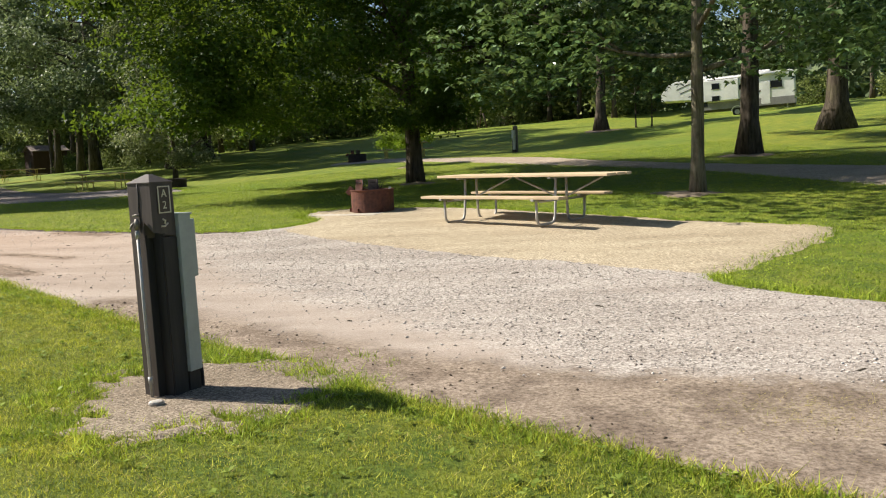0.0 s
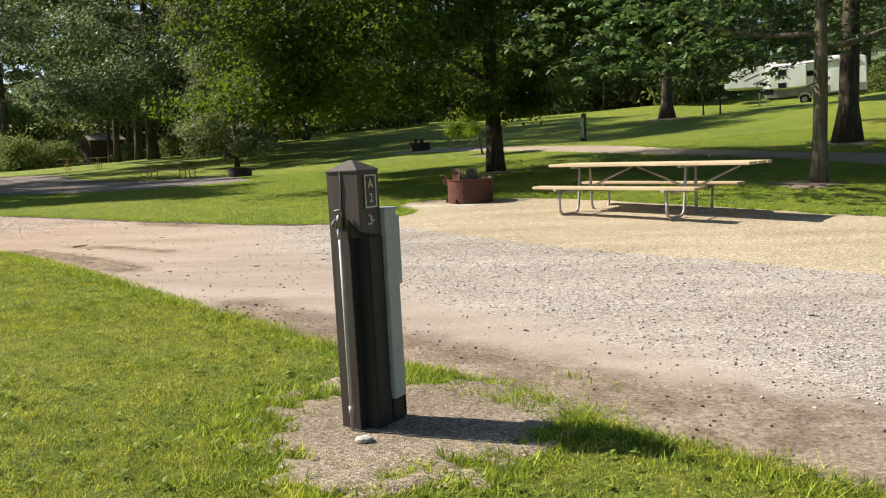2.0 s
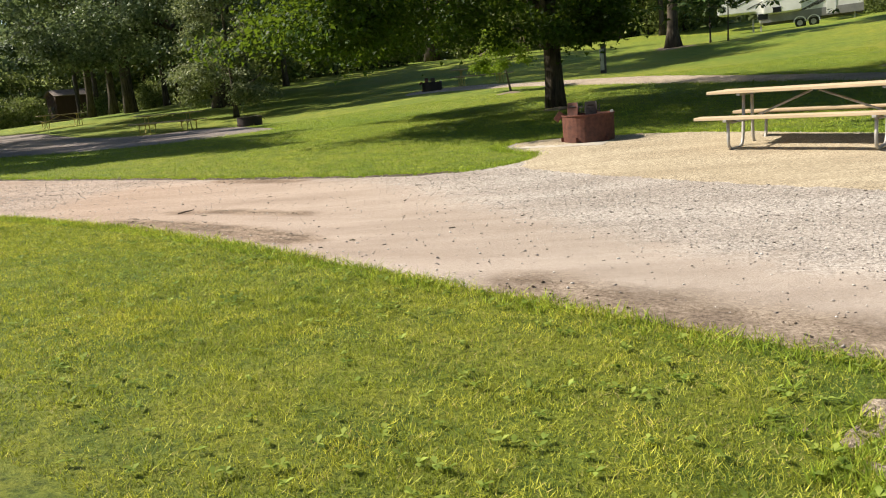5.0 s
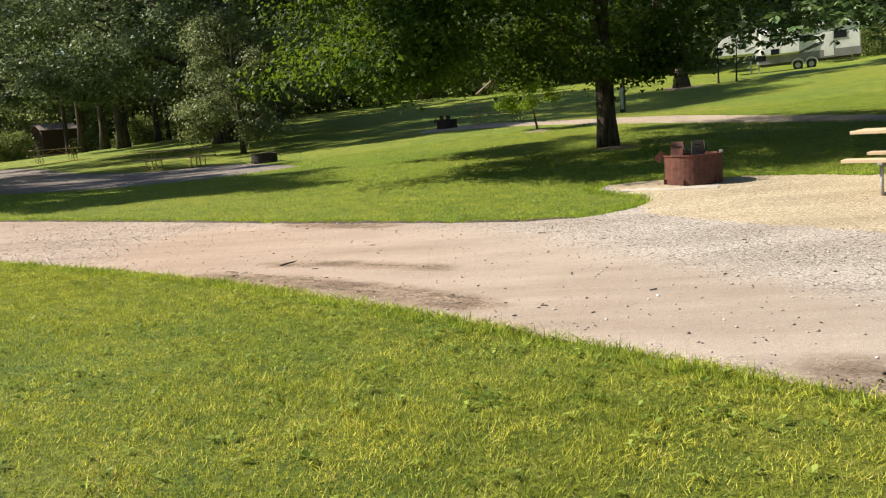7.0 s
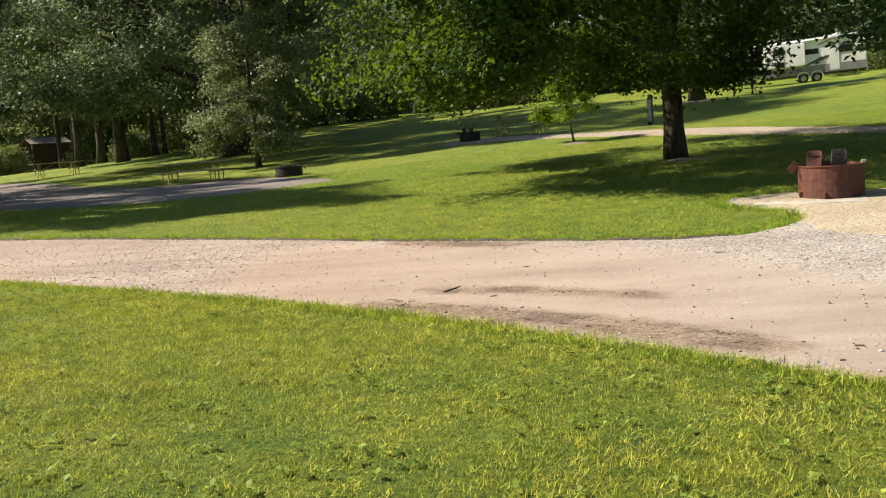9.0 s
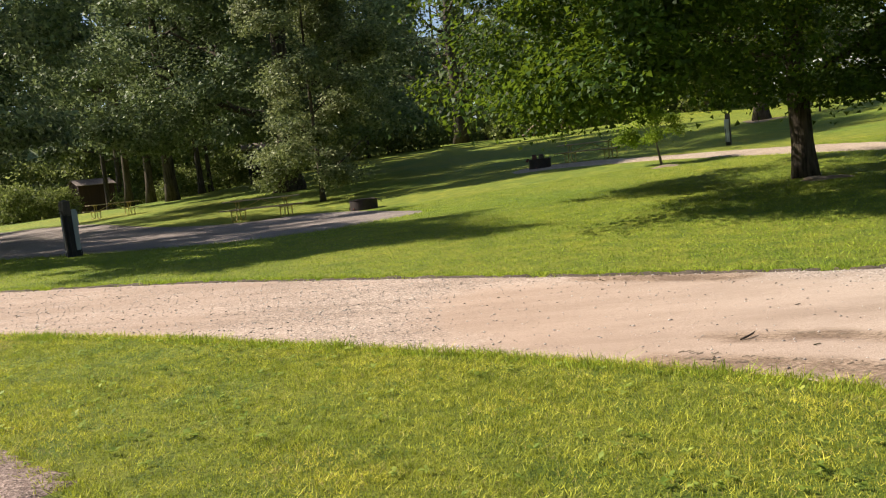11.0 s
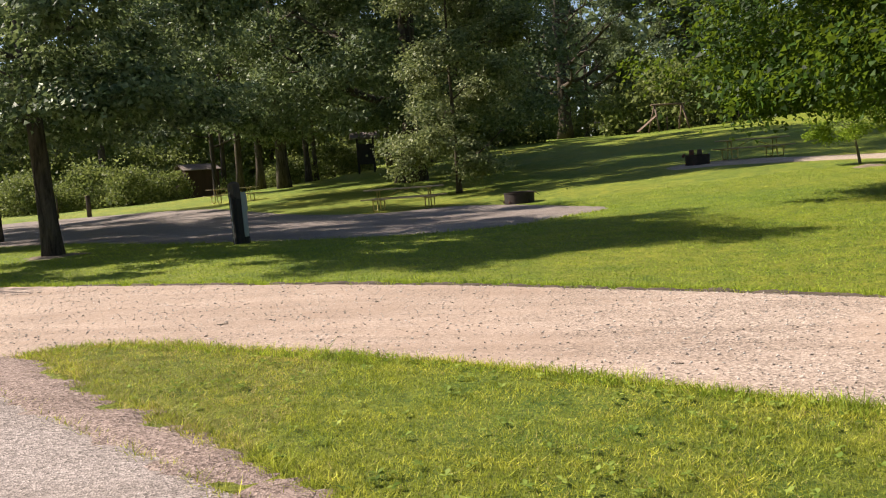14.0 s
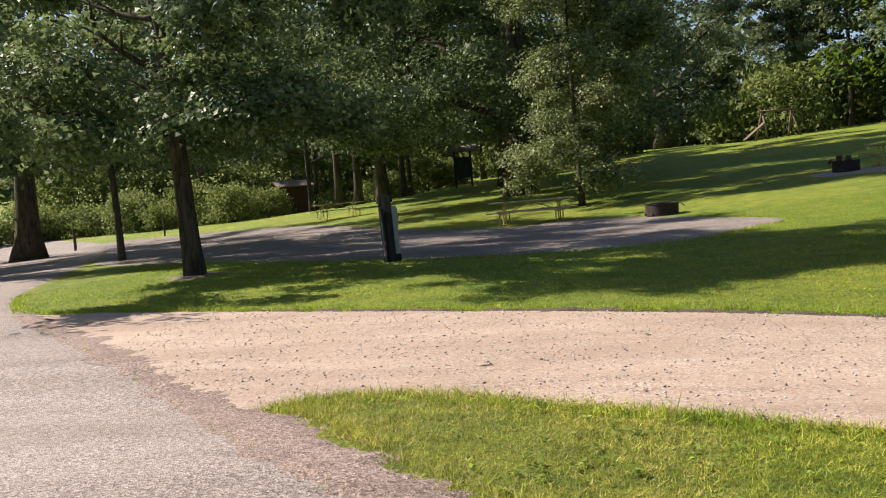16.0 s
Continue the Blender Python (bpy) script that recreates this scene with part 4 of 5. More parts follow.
def fire_ring(r, h, label, grate_up=True, group="fire rings", band=RUST):
    root = tagged(new("fire_ring"), label, "fire ring", group)
    bm = bmesh.new()
    n = 40
    prof = [(r, -0.02), (r + 0.004, h - 0.02), (r + 0.018, h - 0.016), (r + 0.018, h), (r - 0.012, h), (r - 0.012, -0.02)]
    rings = [[bm.verts.new((q * math.cos(2 * math.pi * k / n), q * math.sin(2 * math.pi * k / n), z)) for k in range(n)] for q, z in prof]
    for a, b in zip(rings, rings[1:] + rings[:1]):
        for k in range(n):
            bm.faces.new((a[k], a[(k + 1) % n], b[(k + 1) % n], b[k]))
    bmesh.ops.recalc_face_normals(bm, faces=bm.faces)
    part("ring", bm, band, root)
    part("ash_bed", tube([(0, 0, 0.01), (0, 0, 0.05)], [r - 0.02, r - 0.05], 24), SOOT, root, "grey ash and charcoal")
    for a in (200, 250, 320):
        part("lug", block((0.05, 0.03, 0.07), ((r + 0.015) * math.cos(radians(a)), (r + 0.015) * math.sin(radians(a)), 0.03), 0.006, (0, 0, a)), RUST, root)
    if grate_up:
        for x, tilt, turn, steel in ((-0.22, -8, -22, RUST), (0.07, 6, 24, GREY_STEEL)):
            pl = part("side_plate", block((0.19, 0.012, 0.23), (x, -0.10, h + 0.075), 0.004, (tilt, 0, turn)), steel, root, "scorched steel wind plate")
            part("hook", tube([(x + 0.085, -0.12, h + 0.0), (x + 0.10, -0.14, h + 0.09), (x + 0.085, -0.12, h + 0.19)], 0.009, 6), SOOT, pl)
            part("slot", block((0.10, 0.006, 0.02), (x, -0.112, h + 0.13), 0.002, (tilt, 0, turn)), SOOT, pl)
        grate = part("cooking_grate", block((0.5, 0.014, 0.014), (-0.05, 0.02, h + 0.03), 0.003), SOOT, root, "sooty swung-up cooking grate")
        for k in range(9):
            part("bar", tube([(-0.28 + 0.057 * k, 0.02, h + 0.03), (-0.28 + 0.057 * k, 0.16, h + 0.13)], 0.006, 6), SOOT, grate)
        part("handle_flap", block((0.16, 0.012, 0.10), (-r - 0.06, 0.0, h - 0.02), 0.004, (0, -50, 0)), RUST, root)
        part("rim_bracket", block((0.05, 0.03, 0.05), (r - 0.02, -0.05, h + 0.01), 0.005), GALV, root, "pale bent bracket")
    else:
        grate = part("cooking_grate", block((1.3 * r, 0.014, 0.014), (0, -0.3 * r, h + 0.02), 0.003), SOOT, root, "sooty flat cooking grate")
        for k in range(9):
            part("bar", tube([(-0.6 * r + 0.15 * r * k, -0.3 * r, h + 0.02), (-0.6 * r + 0.15 * r * k, 0.8 * r, h + 0.02)], 0.007, 6), SOOT, grate)
        part("handle_flap", tube([(0.6 * r, 0, h + 0.03), (r + 0.08, 0, h - 0.02), (r + 0.2, 0, h - 0.12)], 0.012, 8), SOOT, root)
    return root


slab = tagged(new("concrete_slab", None), "thin pale concrete slab under the fire ring", "slab")
part("slab", block((1.35, 1.15, 0.10), (0, 0, 0.0), 0.012), CONCRETE, slab)
slab.matrix_basis = pose(-1.62, 16.05, on_pad(-1.62, 16.0, -0.022), 1.6, 0.2, -24)
ring = fire_ring(0.405, 0.41, "rusty steel fire ring with raised grate plates")
ring.matrix_basis = pose(-1.30, 16.08, on_pad(-1.30, 16.08, 0.035), 0, 0, -18)
ring_b = fire_ring(0.47, 0.32, "low sooty fire ring on shaded gravel", False, band=SOOT)
ring_b.matrix_basis = pose(-10.98, 35.0, ground_z(-10.98, 35.0) + 0.02, 0, 0, -20)
ring_c = fire_ring(0.45, 0.40, "dark rusty fire ring under the trees", band=SOOT)
ring_c.matrix_basis = pose(-4.0, 41.6, ground_z(-4.0, 41.6), 0, 0, -10)

# ---- camper, shed, shelters and posts ----


def camper():
    root = tagged(new("camper_trailer"), "long white camper trailer with dark stripes on the slope", "camper")
    side = [(-5.8, 1.75), (-5.85, 2.35), (-5.3, 3.1), (-4.5, 3.42), (4.7, 3.50), (5.0, 3.35), (5.05, 0.75), (-2.6, 0.75), (-2.75, 1.55), (-2.9, 1.68)]
    body = extrude_outline(side, 2.5)
    bmesh.ops.bevel(body, geom=list(body.edges), offset=0.07, segments=2, affect='EDGES')
    part("body", body, RV_WHITE, root)
    part("lower_panel", block((7.5, 0.03, 0.62), (1.3, -1.262, 1.02), 0.01), RV_GREY, root, "grey lower panel")
    part("slide_out", block((2.9, 0.5, 1.75), (-0.8, -1.36, 2.28), 0.05), RV_WHITE, root)
    for x, z, w, h, y in ((-1.2, 2.65, 0.62, 0.42, -1.62), (-1.2, 1.62, 0.62, 0.36, -1.62), (1.0, 2.42, 1.25, 0.34, -1.27), (-2.3, 1.22, 0.75, 0.42, -1.27), (3.6, 2.4, 0.9, 0.5, -1.27)):
        win = part("window", block((w, 0.03, h), (x, y, z), 0.01), TINTED, root, "dark tinted window")
        part("window_frame", block((w + 0.08, 0.02, 0.04), (x, y - 0.012, z + h / 2 + 0.02), 0.004), RV_DARK, win)
        part("window_frame", block((w + 0.08, 0.02, 0.04), (x, y - 0.012, z - h / 2 - 0.02), 0.004), RV_DARK, win)
    for k in range(4):
        part("stripe", block((1.9 - 0.2 * k, 0.012, 0.07), (1.0 + 0.42 * k, -1.268, 1.55 + 0.10 * k), 0.0, (0, -24, 0)), RV_DARK, root)
    for x, z in ((-3.6, 2.55), (-2.9, 2.2), (2.2, 3.1), (-3.9, 2.9)):
        part("stripe", block((1.3, 0.012, 0.06), (x, -1.262, z), 0.0, (0, -20, 0)), RV_DARK, root)
    part("door", block((0.72, 0.03, 1.85), (2.75, -1.272, 1.75), 0.02), RV_WHITE, root)
    for x in (0.45, 1.45):
        for y in (-1.12, 1.12):
            wheel = part("wheel", tube([(x, y - 0.11, 0.38), (x, y + 0.11, 0.38)], 0.37, 24), RUBBER, root)
            part("rim", tube([(x, y - 0.125, 0.38), (x, y + 0.125, 0.38)], 0.21, 20), GALV, wheel)
        fender = [(0.5 * math.cos(radians(a)), 0.5 * math.sin(radians(a))) for a in range(0, 181, 18)] + [(0.42 * math.cos(radians(a)), 0.42 * math.sin(radians(a))) for a in range(180, -1, -18)]
        part("fender", extrude_outline(fender, 0.06, pose(x, -1.29, 0.42)), RV_WHITE, root)
    for x in (-2.5, 4.4):
        part("jack", block((0.12, 0.12, 0.8), (x, -0.9, 0.40), 0.01), GALV, root)
    part("landing_leg", block((0.14, 0.14, 1.1), (-3.1, -0.8, 0.62), 0.01), GALV, root)
    part("chassis", block((7.4, 1.9, 0.2), (1.3, 0, 0.68), 0.02), RV_DARK, root)
    for x in (-2.2, 2.6):
        part("roof_unit", block((1.0, 0.8, 0.3), (x, 0, 3.58), 0.08), RV_WHITE, root)
    part("awning_roller", tube([(-2.0, -1.33, 3.30), (4.3, -1.33, 3.30)], 0.07, 10), RV_WHITE, root)
    return root


rv = camper()
rv.matrix_basis = pose(25.6, 73.3, ground_z(25.4, 72.2) + 0.02, 0, -1.5, -25)


def shed():
    root = tagged(new("shed"), "small dark red-brown shed at the woodland edge", "shed")
    w, d, h = 3.0, 3.4, 3.0
    for size, at in (((w, 0.1, h), (0, -d / 2, h / 2)), ((w, 0.1, h), (0, d / 2, h / 2)), ((0.1, d - 0.1, h), (-w / 2 + 0.05, 0, h / 2)), ((0.1, d - 0.1, h), (w / 2 - 0.05, 0, h / 2))):
        part("wall", block(size, at, 0.01), SHED_WALL, root)
    for k in range(8):
        part("batten", block((0.05, 0.03, h), (-w / 2 + 0.10 + 0.40 * k, -d / 2 - 0.065, h / 2), 0.004), SHED_WALL, root)
    for sgn in (-1, 1):
        part("roof_slope", block((1.86, d + 0.5, 0.07), (sgn * 0.84, 0, h + 0.29), 0.01, (0, sgn * 20, 0)), ROOFING, root, "grey-brown shingled roof slope")
    for y in (-d / 2, d / 2):
        part("gable", extrude_outline([(-w / 2, h), (w / 2, h), (0, h + 0.53)], 0.08, pose(0, y, 0)), SHED_WALL, root)
    door = part("door", block((0.85, 0.04, 1.85), (0.35, -d / 2 - 0.10, 0.95), 0.008), BLACK_WOOD, root, "dark plank door")
    part("handle", block((0.03, 0.03, 0.14), (0.0, -d / 2 - 0.135, 1.0), 0.004), GALV, door)
    return root


hut = shed()
hut.matrix_basis = pose(-42.6, 92.0, ground_z(-42.6, 91.0) - 0.03, 0, 0, -48)


def kiosk():
    root = tagged(new("notice_kiosk"), "dark wooden notice kiosk with overhanging roof", "kiosk")
    for x in (-0.62, 0.62):
        part("post", block((0.16, 0.16, 2.9), (x, 0, 1.45), 0.01), BLACK_WOOD, root)
    part("board", block((1.15, 0.09, 1.6), (0, 0, 1.55), 0.01), BLACK_WOOD, root)
    for sgn in (-1, 1):
        part("roof_slope", block((2.3, 1.0, 0.07), (0, sgn * 0.42, 3.0), 0.01, (-sgn * 28, 0, 0)), ROOFING, root)
    return root


board = kiosk()
board.matrix_basis = pose(-22.2, 74.2, ground_z(-22.2, 74.2) - 0.03, 0, 0, 12)


def wooden_post(r, h, label, group):
    root = tagged(new("wooden_post"), label, "post", group)
    part("shaft", tube([(0, 0, -0.1), (0.01, 0, h * 0.5), (0, 0, h - 0.02), (0, 0, h)], [r, r, r * 0.97, r * 0.8], 12), BARK, root)
    part("top_band", tube([(0, 0, h - 0.12), (0, 0, h - 0.09)], r * 1.05, 12), SOOT, root)
    return root


marker = wooden_post(0.13, 1.25, "thick weathered post beside the lane", "lane posts")
plant(marker, -35.0, 54.5)
thin = wooden_post(0.055, 1.2, "thin dark post beside the lane", "thin lane posts")
plant(thin, -40.3, 51.0)
for x, y in ((-41.3, 52.6), (-38.5, 57.5)):
    plant_copy(thin, x, y)
plant(tree(21, 0.12, 14.5, 6.3, 3.2, 0.185, 640, 95, OAK_LEAF, BARK, "slender dark tree beside the shaded drive", limbs=8, flare=1.15, name="young_tree"), -28.4, 35.4, 0)
young = tree(22, 0.055, 4.6, 1.2, 1.7, 0.156, 60, 76, OAK_LEAF, BARK, "thin young tree on the slope near the camper", limbs=5, group="young trees near the camper", name="young_tree")
plant(young, 12.69, 54.25, 0)
plant_copy(young, 13.63, 53.81, 90, 0.95)


def swing_frame():
    root = tagged(new("play_frame"), "weathered brown timber play frame by the woods", "play equipment")
    for x in (-1.5, 1.5):
        for y in (-0.9, 0.9):
            part("leg", tube([(x, y, -0.05), (x * 0.9, 0, 2.3)], 0.08, 8), PLAY_WOOD, root)
    part("beam", tube([(-1.7, 0, 2.3), (1.7, 0, 2.3)], 0.09, 8), PLAY_WOOD, root)
    part("ramp", block((2.4, 0.5, 0.06), (-2.2, -0.2, 0.75), 0.01, (0, -35, 0)), PLAY_WOOD, root)
    for x in (-0.6, 0.6):
        part("rail", tube([(x, -0.7, 0.0), (x, -0.7, 1.2)], 0.05, 8), PLAY_WOOD, root)
    return root


plant(swing_frame(), 3.2, 84.5, 20)


def white_shelter():
    root = tagged(new("white_shelter"), "low white-walled shelter glimpsed between far trees", "shelter")
    for x in (-0.8, 0.8):
        part("wall_panel", block((1.5, 0.12, 0.62), (x, 0, 0.95), 0.01), RV_WHITE, root)
        part("post", block((0.14, 0.14, 1.45), (x, 0.15, 0.72), 0.01), BARK, root)
    part("roof", block((3.5, 1.8, 0.10), (0, 0.6, 1.5), 0.02, (8, 0, 0)), ROOFING, root)
    return root


plant(white_shelter(), 1.08, 107.38, 5)

# ---- loose things on the ground ----


def rock(seed, size):
    rng = random.Random(seed)
    root = bmesh.new()
    bmesh.ops.create_icosphere(root, subdivisions=2, radius=1.0)
    for v in root.verts:
        v.co *= 1 + rng.uniform(-0.18, 0.18)
        v.co = Vector((v.co.x * size[0], v.co.y * size[1], v.co.z * size[2]))
    return root


stone = part("stone", rock(4, (0.044, 0.031, 0.022)), STONE, None)
tagged(stone, "pale stone lying at the foot of the post", "stone")
stone.matrix_basis = pose(-1.66, 4.64, ground_z(-1.66, 4.64) + 0.03, 0, 0, 20)
stick = part("stick", tube([(-0.16, -0.03, 0), (-0.03, 0.0, 0.012), (0.1, 0.05, 0.02), (0.17, 0.09, 0.03)], [0.012, 0.014, 0.011, 0.006], 8), BARK, None)
tagged(stick, "short dark broken stick on the gravel", "stick")
stick.matrix_basis = pose(-6.63, 12.13, on_pad(-6.63, 12.13, 0.03), 0, 0, 20) @ Matrix.Diagonal((0.55, 0.55, 0.55, 1))

# ---- earth, tracks, stones and grass ----
sheet("crumbled_shoulder", SHOULDER, 0.06, 0.026, CRUMBS, "crumbled brown grit along the lane edge", "dirt", 0.22, 0.010)
# eroded soil strip; the turf lip's shadow is in its dark colour
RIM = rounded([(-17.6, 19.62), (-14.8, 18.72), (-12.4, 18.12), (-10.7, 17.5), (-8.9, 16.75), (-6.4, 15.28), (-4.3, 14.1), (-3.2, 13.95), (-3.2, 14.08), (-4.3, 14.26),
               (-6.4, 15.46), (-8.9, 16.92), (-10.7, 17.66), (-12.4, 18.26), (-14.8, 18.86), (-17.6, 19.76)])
sheet("eroded_rim", RIM, 0.05, 0.028, SOIL_SHADED, "crumbled soil with painted shade under the lawn's edge", "dirt", 0.12, 0.016, 1.0)


def soil_ring(x, y, r, seed):
    a = np.linspace(0, 2 * math.pi, 14, endpoint=False)
    q = r * (1 + 0.22 * np.sin(3 * a + seed) + 0.12 * np.sin(5 * a + 2 * seed))
    ob = sheet("soil_ring", np.stack([x + q * np.cos(a), y + q * np.sin(a)], -1), 0.06, 0.035, MUD, "bare brown soil around a tree foot", "dirt", 0.12, 0.012)
    return ob


for spot in ((4.85, 16.7, 0.62, 1), (10.4, 54.0, 1.1, 2), (-0.65, 23.6, 0.5, 3), (-1.15, 33.1, 0.42, 4), (9.6, 26.3, 0.8, 5), (-21.0, 25.6, 0.6, 6)):
    soil_ring(*spot)


def tyre_track():
    """Rows of small pressed lugs along the tread marks."""
    rng = np.random.default_rng(3)
    lines = [np.array([(-7.23, 11.73), (-6.51, 11.16), (-5.85, 10.61), (-5.47, 10.32), (-4.98, 9.88)]), np.array([(-7.23, 11.73), (-6.51, 11.16), (-5.85, 10.61), (-5.47, 10.32), (-4.98, 9.88)]) + np.array([0.06, 0.16]), np.array([(-6.34, 12.22), (-5.78, 11.87), (-5.26, 11.55)])]
    vs, fs = [], []
    for ln in lines:
        seg = np.linalg.norm(np.diff(ln, axis=0), axis=1)
        dist = np.concatenate([[0], np.cumsum(seg)])
        for q in np.arange(0, dist[-1], 0.03):
            x, y = np.interp(q, dist, ln[:, 0]), np.interp(q, dist, ln[:, 1])
            if rng.random() < 0.25:
                continue
            a = rng.uniform(-0.3, 0.3) + 0.6
            x, y = x + rng.normal() * 0.012, y + rng.normal() * 0.012
            c, s_ = math.cos(a), math.sin(a)
            l, w, hh = 0.032, 0.007, rng.uniform(0.003, 0.008)
            z = ground_z(x, y) + 0.019
            b = len(vs)
            for u, v_, k in ((-l, -w, 0), (l, -w, 0), (l, w, 0), (-l, w, 0), (-l * 0.8, 0, hh), (l * 0.8, 0, hh)):
                vs.append((x + c * u - s_ * v_, y + s_ * u + c * v_, z + k))
            fs += [(b, b + 1, b + 5, b + 4), (b + 2, b + 3, b + 4, b + 5), (b + 1, b + 2, b + 5, b + 5), (b + 3, b, b + 4, b + 4)]
    fs = [f for f in fs if len(set(f)) == 4]
    tagged(new("tyre_track", raw_mesh("tyre_track", np.array(vs), np.array(fs), MUD)), "dried tyre tread marks in the gravel", "tyre track", kind="stuff")


tyre_track()


def pebbles(name, rng, x, y, z, r, mat, label, category):
    """Little eight-sided lumps, each of its own shape, as one heap of stuff."""
    n = len(x)
    base = np.array([(1, 0, 0), (0, 1, 0), (-1, 0, 0), (0, -1, 0), (0, 0, 0.75), (0, 0, -0.5)], dtype=float)
    a = rng.uniform(0, 6.28, n)
    rot = np.stack([np.stack([np.cos(a), -np.sin(a)], -1), np.stack([np.sin(a), np.cos(a)], -1)], 1)
    shape = base[None] * (1 + 0.3 * rng.normal(size=(n, 6, 1))) * np.array([1.25, 0.85, 0.9])
    xy = np.einsum("nij,nkj->nki", rot, shape[..., :2]) * r[:, None]
    v = np.concatenate([xy + np.stack([x, y], -1)[:, None], (shape[..., 2:] * r[:, None]) + z[:, None, None] + 0.003], -1).reshape(-1, 3)
    tri = np.array([(0, 1, 4), (1, 2, 4), (2, 3, 4), (3, 0, 4), (1, 0, 5), (2, 1, 5), (3, 2, 5), (0, 3, 5)])
    f = (tri[None] + 6 * np.arange(n)[:, None, None]).reshape(-1, 3)
    tagged(new(name, raw_mesh(name, v, f, mat)), label, category, kind="stuff")


def lump_material(name, stops):
    m, nt, b = material(name)
    g = nt.nodes.new("ShaderNodeNewGeometry")
    nt.links.new(ramp(nt, g.outputs["Random Per Island"], stops), b.inputs["Base Color"])
    b.inputs["Roughness"].default_value = 0.9
    b.inputs["Specular IOR Level"].default_value = 0.2
    return m


def scatter_stones():
    """Loose stones on the open gravel, dark clods and grit where the earth shows."""
    rng = np.random.default_rng(11)
    n = 105000
    x, y = rng.uniform(-18, 6, n), rng.uniform(2, 20, n)
    d = inside(DRIVE, x, y)
    sand, soil = worn(x, y)
    ok = (d > 0.05) & (inside(PAD, x, y) < 0.1 + 0.3 * rng.random(n)) & (rng.random(n) > np.maximum(sand, soil * 1.1) * 1.3)
    x, y, d = x[ok], y[ok], d[ok]
    z = land(x, y) + np.clip(d * 0.16, 0, 0.020)
    pebbles("loose_stones", rng, x, y, z, 0.0038 + 0.0095 * rng.random((len(x), 1)) ** 2.2,
            lump_material("loose_stones", [(0.0, (0.13, 0.11, 0.095)), (0.25, (0.30, 0.26, 0.225)), (0.7, (0.47, 0.425, 0.375)), (1.0, (0.64, 0.60, 0.55))]),
            "loose pale crushed stones scattered over the drive", "gravel")
    n = 60000
    x, y = rng.uniform(-8, 5, n), rng.uniform(1.2, 16, n)
    d = inside(DRIVE, x, y)
    soil = worn(x, y)[1]
    ok = (d > 0.02) & (rng.random(n) < (soil - 0.35) * 2.2) & (wobble(x * 1.7, y * 1.7) + 0.6 * wobble(x * 0.6 + 2, y * 0.6) > 0.25 + 0.4 * rng.random(n))
    x, y, d = x[ok], y[ok], d[ok]
    pebbles("soil_clods", rng, x, y, land(x, y) + np.clip(d * 0.16, 0, 0.020), 0.003 + 0.012 * rng.random((len(x), 1)) ** 3,
            lump_material("earth_clods", [(0.0, (0.055, 0.040, 0.028)), (0.6, (0.13, 0.097, 0.068)), (1.0, (0.26, 0.205, 0.15))]),
            "dark crumbs of trodden earth along the drive", "earth")


scatter_stones()


def blades(name, x, y, tall, wide, mat, label, rng, lean=0.45):
    """Grass: one narrow three-cornered blade at each place."""
    n = len(x)
    z = land(x, y) - 0.004
    a = rng.uniform(0, 2 * math.pi, n)
    t = tall * rng.uniform(0.55, 1.25, n)
    w = wide * rng.uniform(0.7, 1.3, n) / 2
    b = a + rng.normal(size=n) * 0.9 + math.pi / 2
    l = np.abs(rng.normal(size=n)) * lean * t
    p = np.stack([x, y, z], -1)
    side = np.stack([np.cos(a) * w, np.sin(a) * w, np.zeros(n)], -1)
    tip = p + np.stack([np.cos(b) * l, np.sin(b) * l, t], -1)
    v = np.stack([p - side, p + side, tip], 1).reshape(-1, 3)
    tagged(new(name, raw_mesh(name, v, np.arange(3 * n).reshape(-1, 3), mat)), label, "grass", kind="stuff")


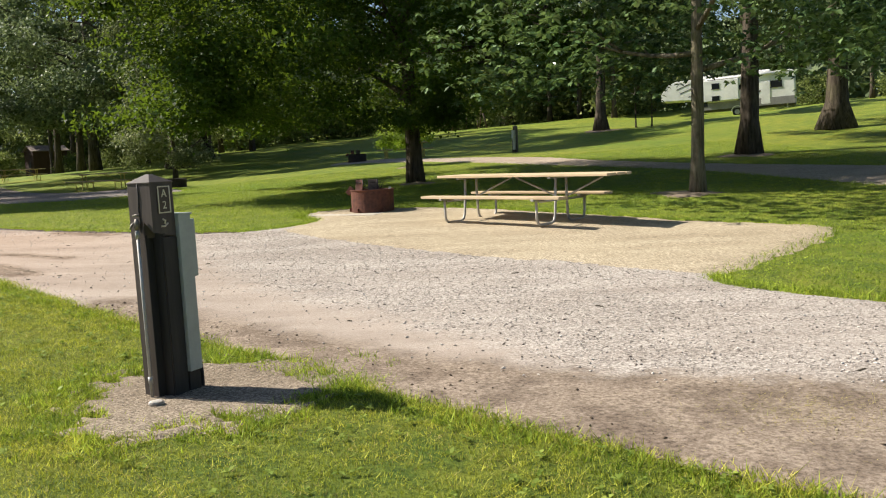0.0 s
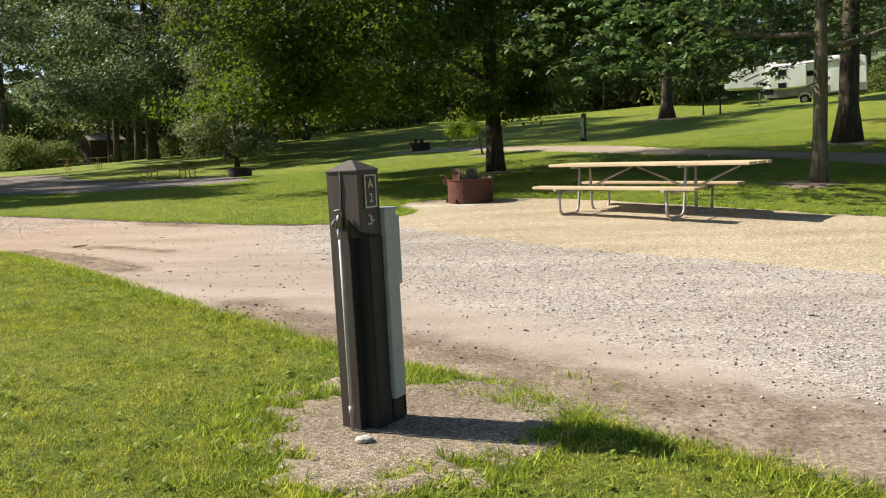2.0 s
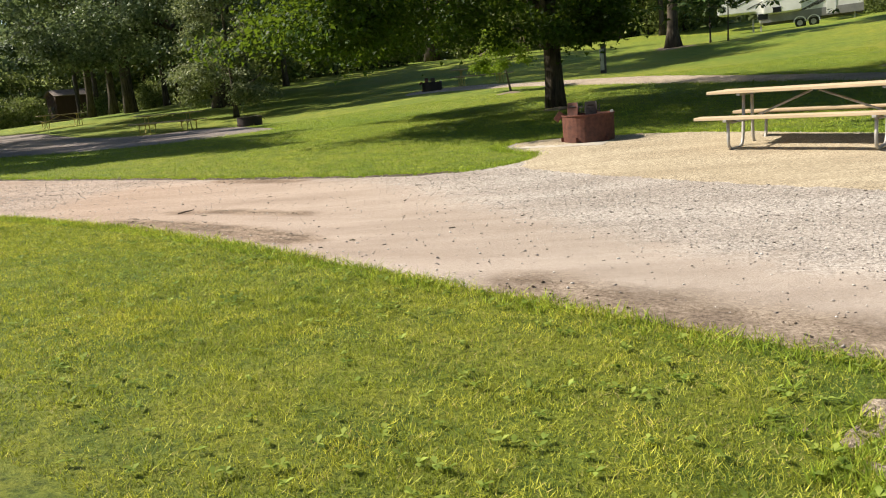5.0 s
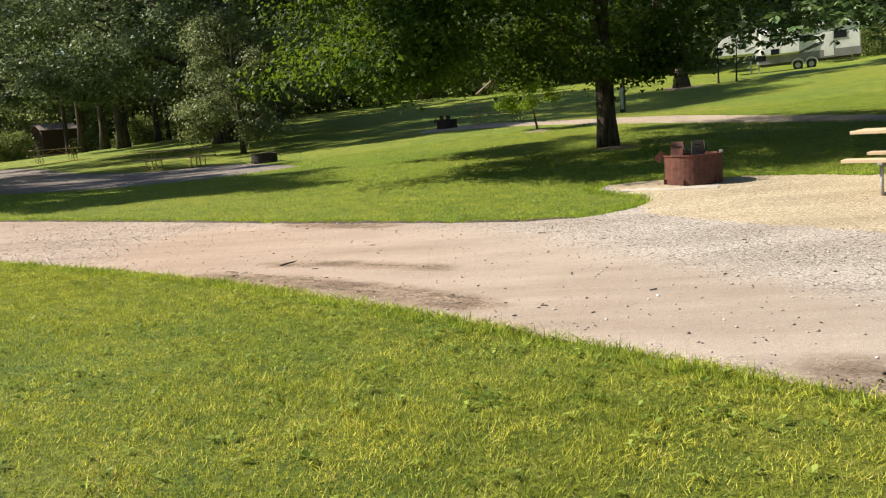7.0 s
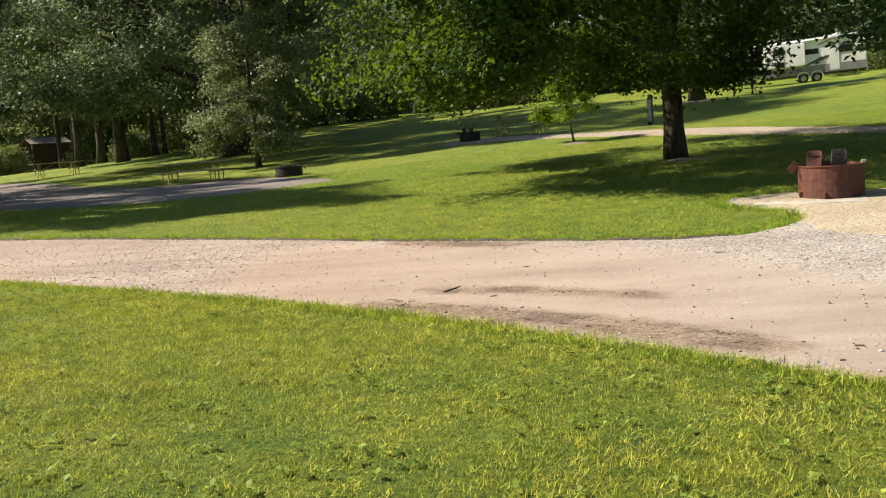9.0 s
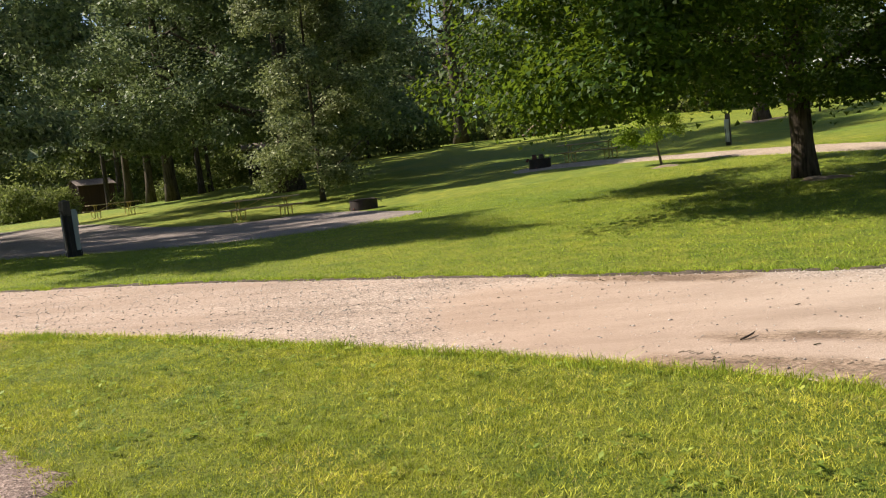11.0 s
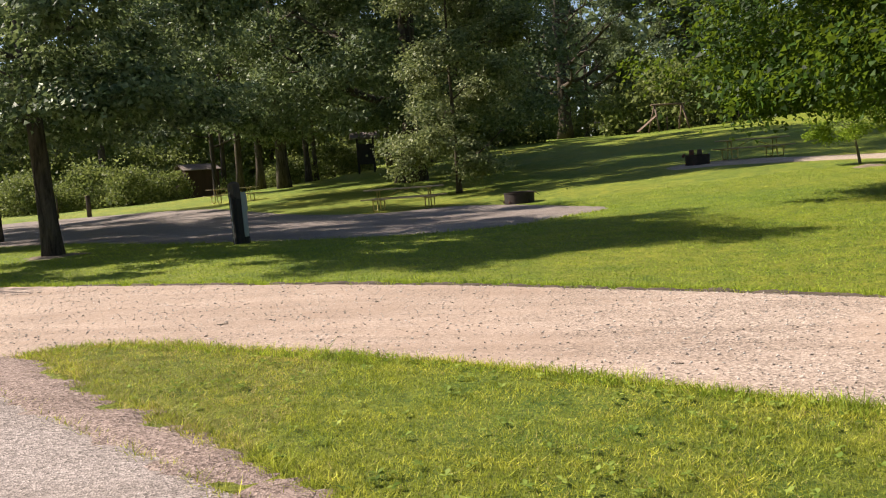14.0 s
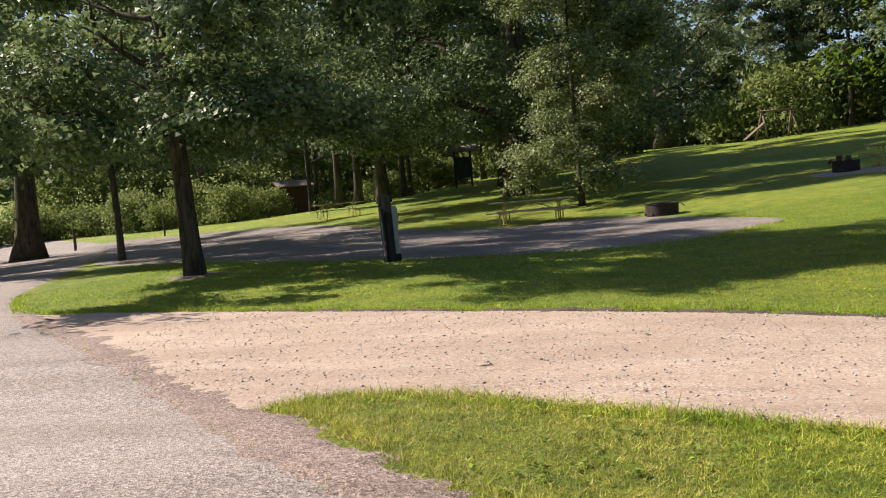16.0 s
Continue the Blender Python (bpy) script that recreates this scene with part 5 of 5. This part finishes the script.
def turf():
    rng = np.random.default_rng(21)
    edge_x = np.array([-16.0, -14.4, -11.5, -8.5, -6.0, -3.3, -1.1, 0.55, 1.5, 4.5])
    edge_y = np.array([15.2, 15.2, 14.15, 12.4, 10.4, 7.65, 5.65, 4.0, 3.2, 1.0])
    # verge between lane and drive
    n = 2700000
    x, y = rng.uniform(-16, 3, n), rng.uniform(0.8, 15.6, n)
    ok = (y < np.interp(x, edge_x, edge_y) + 0.15) & (y > -0.745 * x + 1.5)
    x, y = x[ok], y[ok]
    d = hard_ground(x, y)
    ok = (d < 0.03 + 0.05 * rng.normal(size=len(x))) & (rng.random(len(x)) < 0.72 + 0.35 * wobble(x * 0.9, y * 0.9))
    x, y, d = x[ok], y[ok], d[ok]
    h = 0.025 + 0.007 * wobble(x * 0.6, y * 0.6) + 0.007 * wobble(x * 3.1, y * 2.9) + (0.005 + 0.025 * rng.random(len(x))) * (d > -0.12)
    dry = rng.random(len(x)) < 0.10 + 0.12 * (wobble(x * 0.7 + 5, y * 0.7) > 0.35) + 0.50 * ((x < -12.6) & (d > -0.9))
    blades("verge_grass", x[~dry], y[~dry], h[~dry], 0.0060, VERGE_BLADE, "fresh green mown grass blades on the verge", rng, 1.25)
    blades("dry_verge_grass", x[dry], y[dry], h[dry] * 0.8, 0.006, DRY_BLADE, "dry straw-coloured grass among the green", rng, 1.6)
    # lawn beyond the drive
    n = 600000
    x, y = rng.uniform(-24, 12, n), rng.uniform(6.5, 34, n)
    ok = (y > np.interp(x, edge_x, edge_y) + 1.0) & (rng.random(n) < np.clip(1.35 - (y - 8) / 30, 0.25, 1))
    x, y = x[ok], y[ok]
    d = hard_ground(x, y)
    ok = d < 0.05 * rng.normal(size=len(x))
    x, y, d = x[ok], y[ok], d[ok]
    h = 0.028 + 0.008 * wobble(x * 0.4, y * 0.4) + (0.02 + 0.035 * rng.random(len(x))) * (d > -0.2)
    blades("lawn_grass", x, y, h, 0.0125, BLADE, "green mown lawn grass beyond the drive", rng, 1.3)


turf()


def edge_turf():
    """Ragged tufts that hang over the rims of drive, pad and bare patch."""
    rng = np.random.default_rng(51)
    for name, outline, n in (("drive_edge_tufts", DRIVE, 1500000), ("patch_edge_tufts", BARE, 26000)):
        lo, hi = outline.min(0) - 0.3, outline.max(0) + 0.3
        lo, hi = np.maximum(lo, (-22, 2.5)), np.minimum(hi, (8, 21))
        x, y = rng.uniform(lo[0], hi[0], n), rng.uniform(lo[1], hi[1], n)
        d = patch_depth(x, y) if outline is BARE else inside(outline, x, y)
        ok = (d < 0.06 + 0.05 * wobble(x * 2.7, y * 2.7)) & (d > -0.24) & (rng.random(n) < 0.62 + 0.5 * wobble(x * 2.1, y * 2.1))
        x, y, d = x[ok], y[ok], d[ok]
        free = (inside(PAD, x, y) < 0.05) & (inside(ROAD, x, y) < -0.35)
        x, y = x[free], y[free]
        h = 0.035 + 0.035 * rng.random(len(x)) + 0.02 * wobble(x * 3, y * 3)
        blades(name, x, y, h, 0.009, BLADE, "ragged grass tufts along the gravel rim", rng, 1.1)
    # straw lying on the gravel
    n = 2600
    x, y = 1.85 + rng.normal(size=n) * 0.35, 4.2 + rng.normal(size=n) * 0.22
    blades("loose_straw", x, y, np.full(n, 0.035), 0.006, DRY_BLADE, "dry straw strewn over the gravel", rng, 3.0)


edge_turf()


def twigs():
    rng = np.random.default_rng(61)
    n = 230
    x, y = rng.uniform(-18, 5, n), rng.uniform(3, 19, n)
    ok = inside(DRIVE, x, y) > 0.1
    x, y = x[ok], y[ok]
    n = len(x)
    a = rng.uniform(0, 6.28, n)
    l = (0.012 + 0.05 * rng.random(n) ** 3)[:, None]
    w = (0.003 + 0.004 * rng.random(n))[:, None]
    p = np.stack([x, y, land(x, y) + 0.024], -1)
    o = np.stack([np.cos(a), np.sin(a), np.zeros(n)], -1)
    q = np.stack([-np.sin(a), np.cos(a), np.zeros(n)], -1)
    up = np.array([0, 0, 0.008])
    v = np.stack([p - o * l - q * w, p + o * l - q * w, p + o * l * 0.8 + up, p - o * l * 0.8 + up, p - o * l + q * w, p + o * l + q * w], 1).reshape(-1, 3)
    f = (np.array([(0, 1, 2, 3), (5, 4, 3, 2)])[None] + 6 * np.arange(n)[:, None, None]).reshape(-1, 4)
    tagged(new("twig_litter", raw_mesh("twig_litter", v, f, BARK)), "dark twigs and bark bits on the gravel", "litter", kind="stuff")


twigs()


def weeds():
    """Rosettes of broad leaves low in the turf."""
    rng = np.random.default_rng(31)
    n = 9000
    x, y = rng.uniform(-15, 3, n), rng.uniform(1.0, 15, n)
    d = hard_ground(x, y)
    ok = (d < -0.02) & (y > -0.745 * x + 1.5) & (rng.random(n) < 0.32 + 0.45 * (wobble(x * 0.5 + 3, y * 0.5) > 0.2))
    x, y = x[ok], y[ok]
    per = 6
    c = np.repeat(np.stack([x, y, land(x, y) + 0.024], -1), per, 0)
    m = len(c)
    a = rng.uniform(0, 6.28, m)
    l = rng.uniform(0.018, 0.042, m)[:, None]
    o = np.stack([np.cos(a), np.sin(a), rng.uniform(0.0, 0.9, m)], -1)
    s = np.stack([-np.sin(a), np.cos(a), np.zeros(m)], -1)
    v = np.stack([c, c + o * l * 0.5 + s * l * 0.32, c + o * l + np.array([0, 0, -0.01]), c + o * l * 0.5 - s * l * 0.32], 1).reshape(-1, 3)
    tagged(new("verge_weeds", raw_mesh("verge_weeds", v, np.arange(4 * m).reshape(-1, 4), WEED_LEAF)), "low broad-leaved weeds in the turf", "weeds", kind="stuff")


weeds()
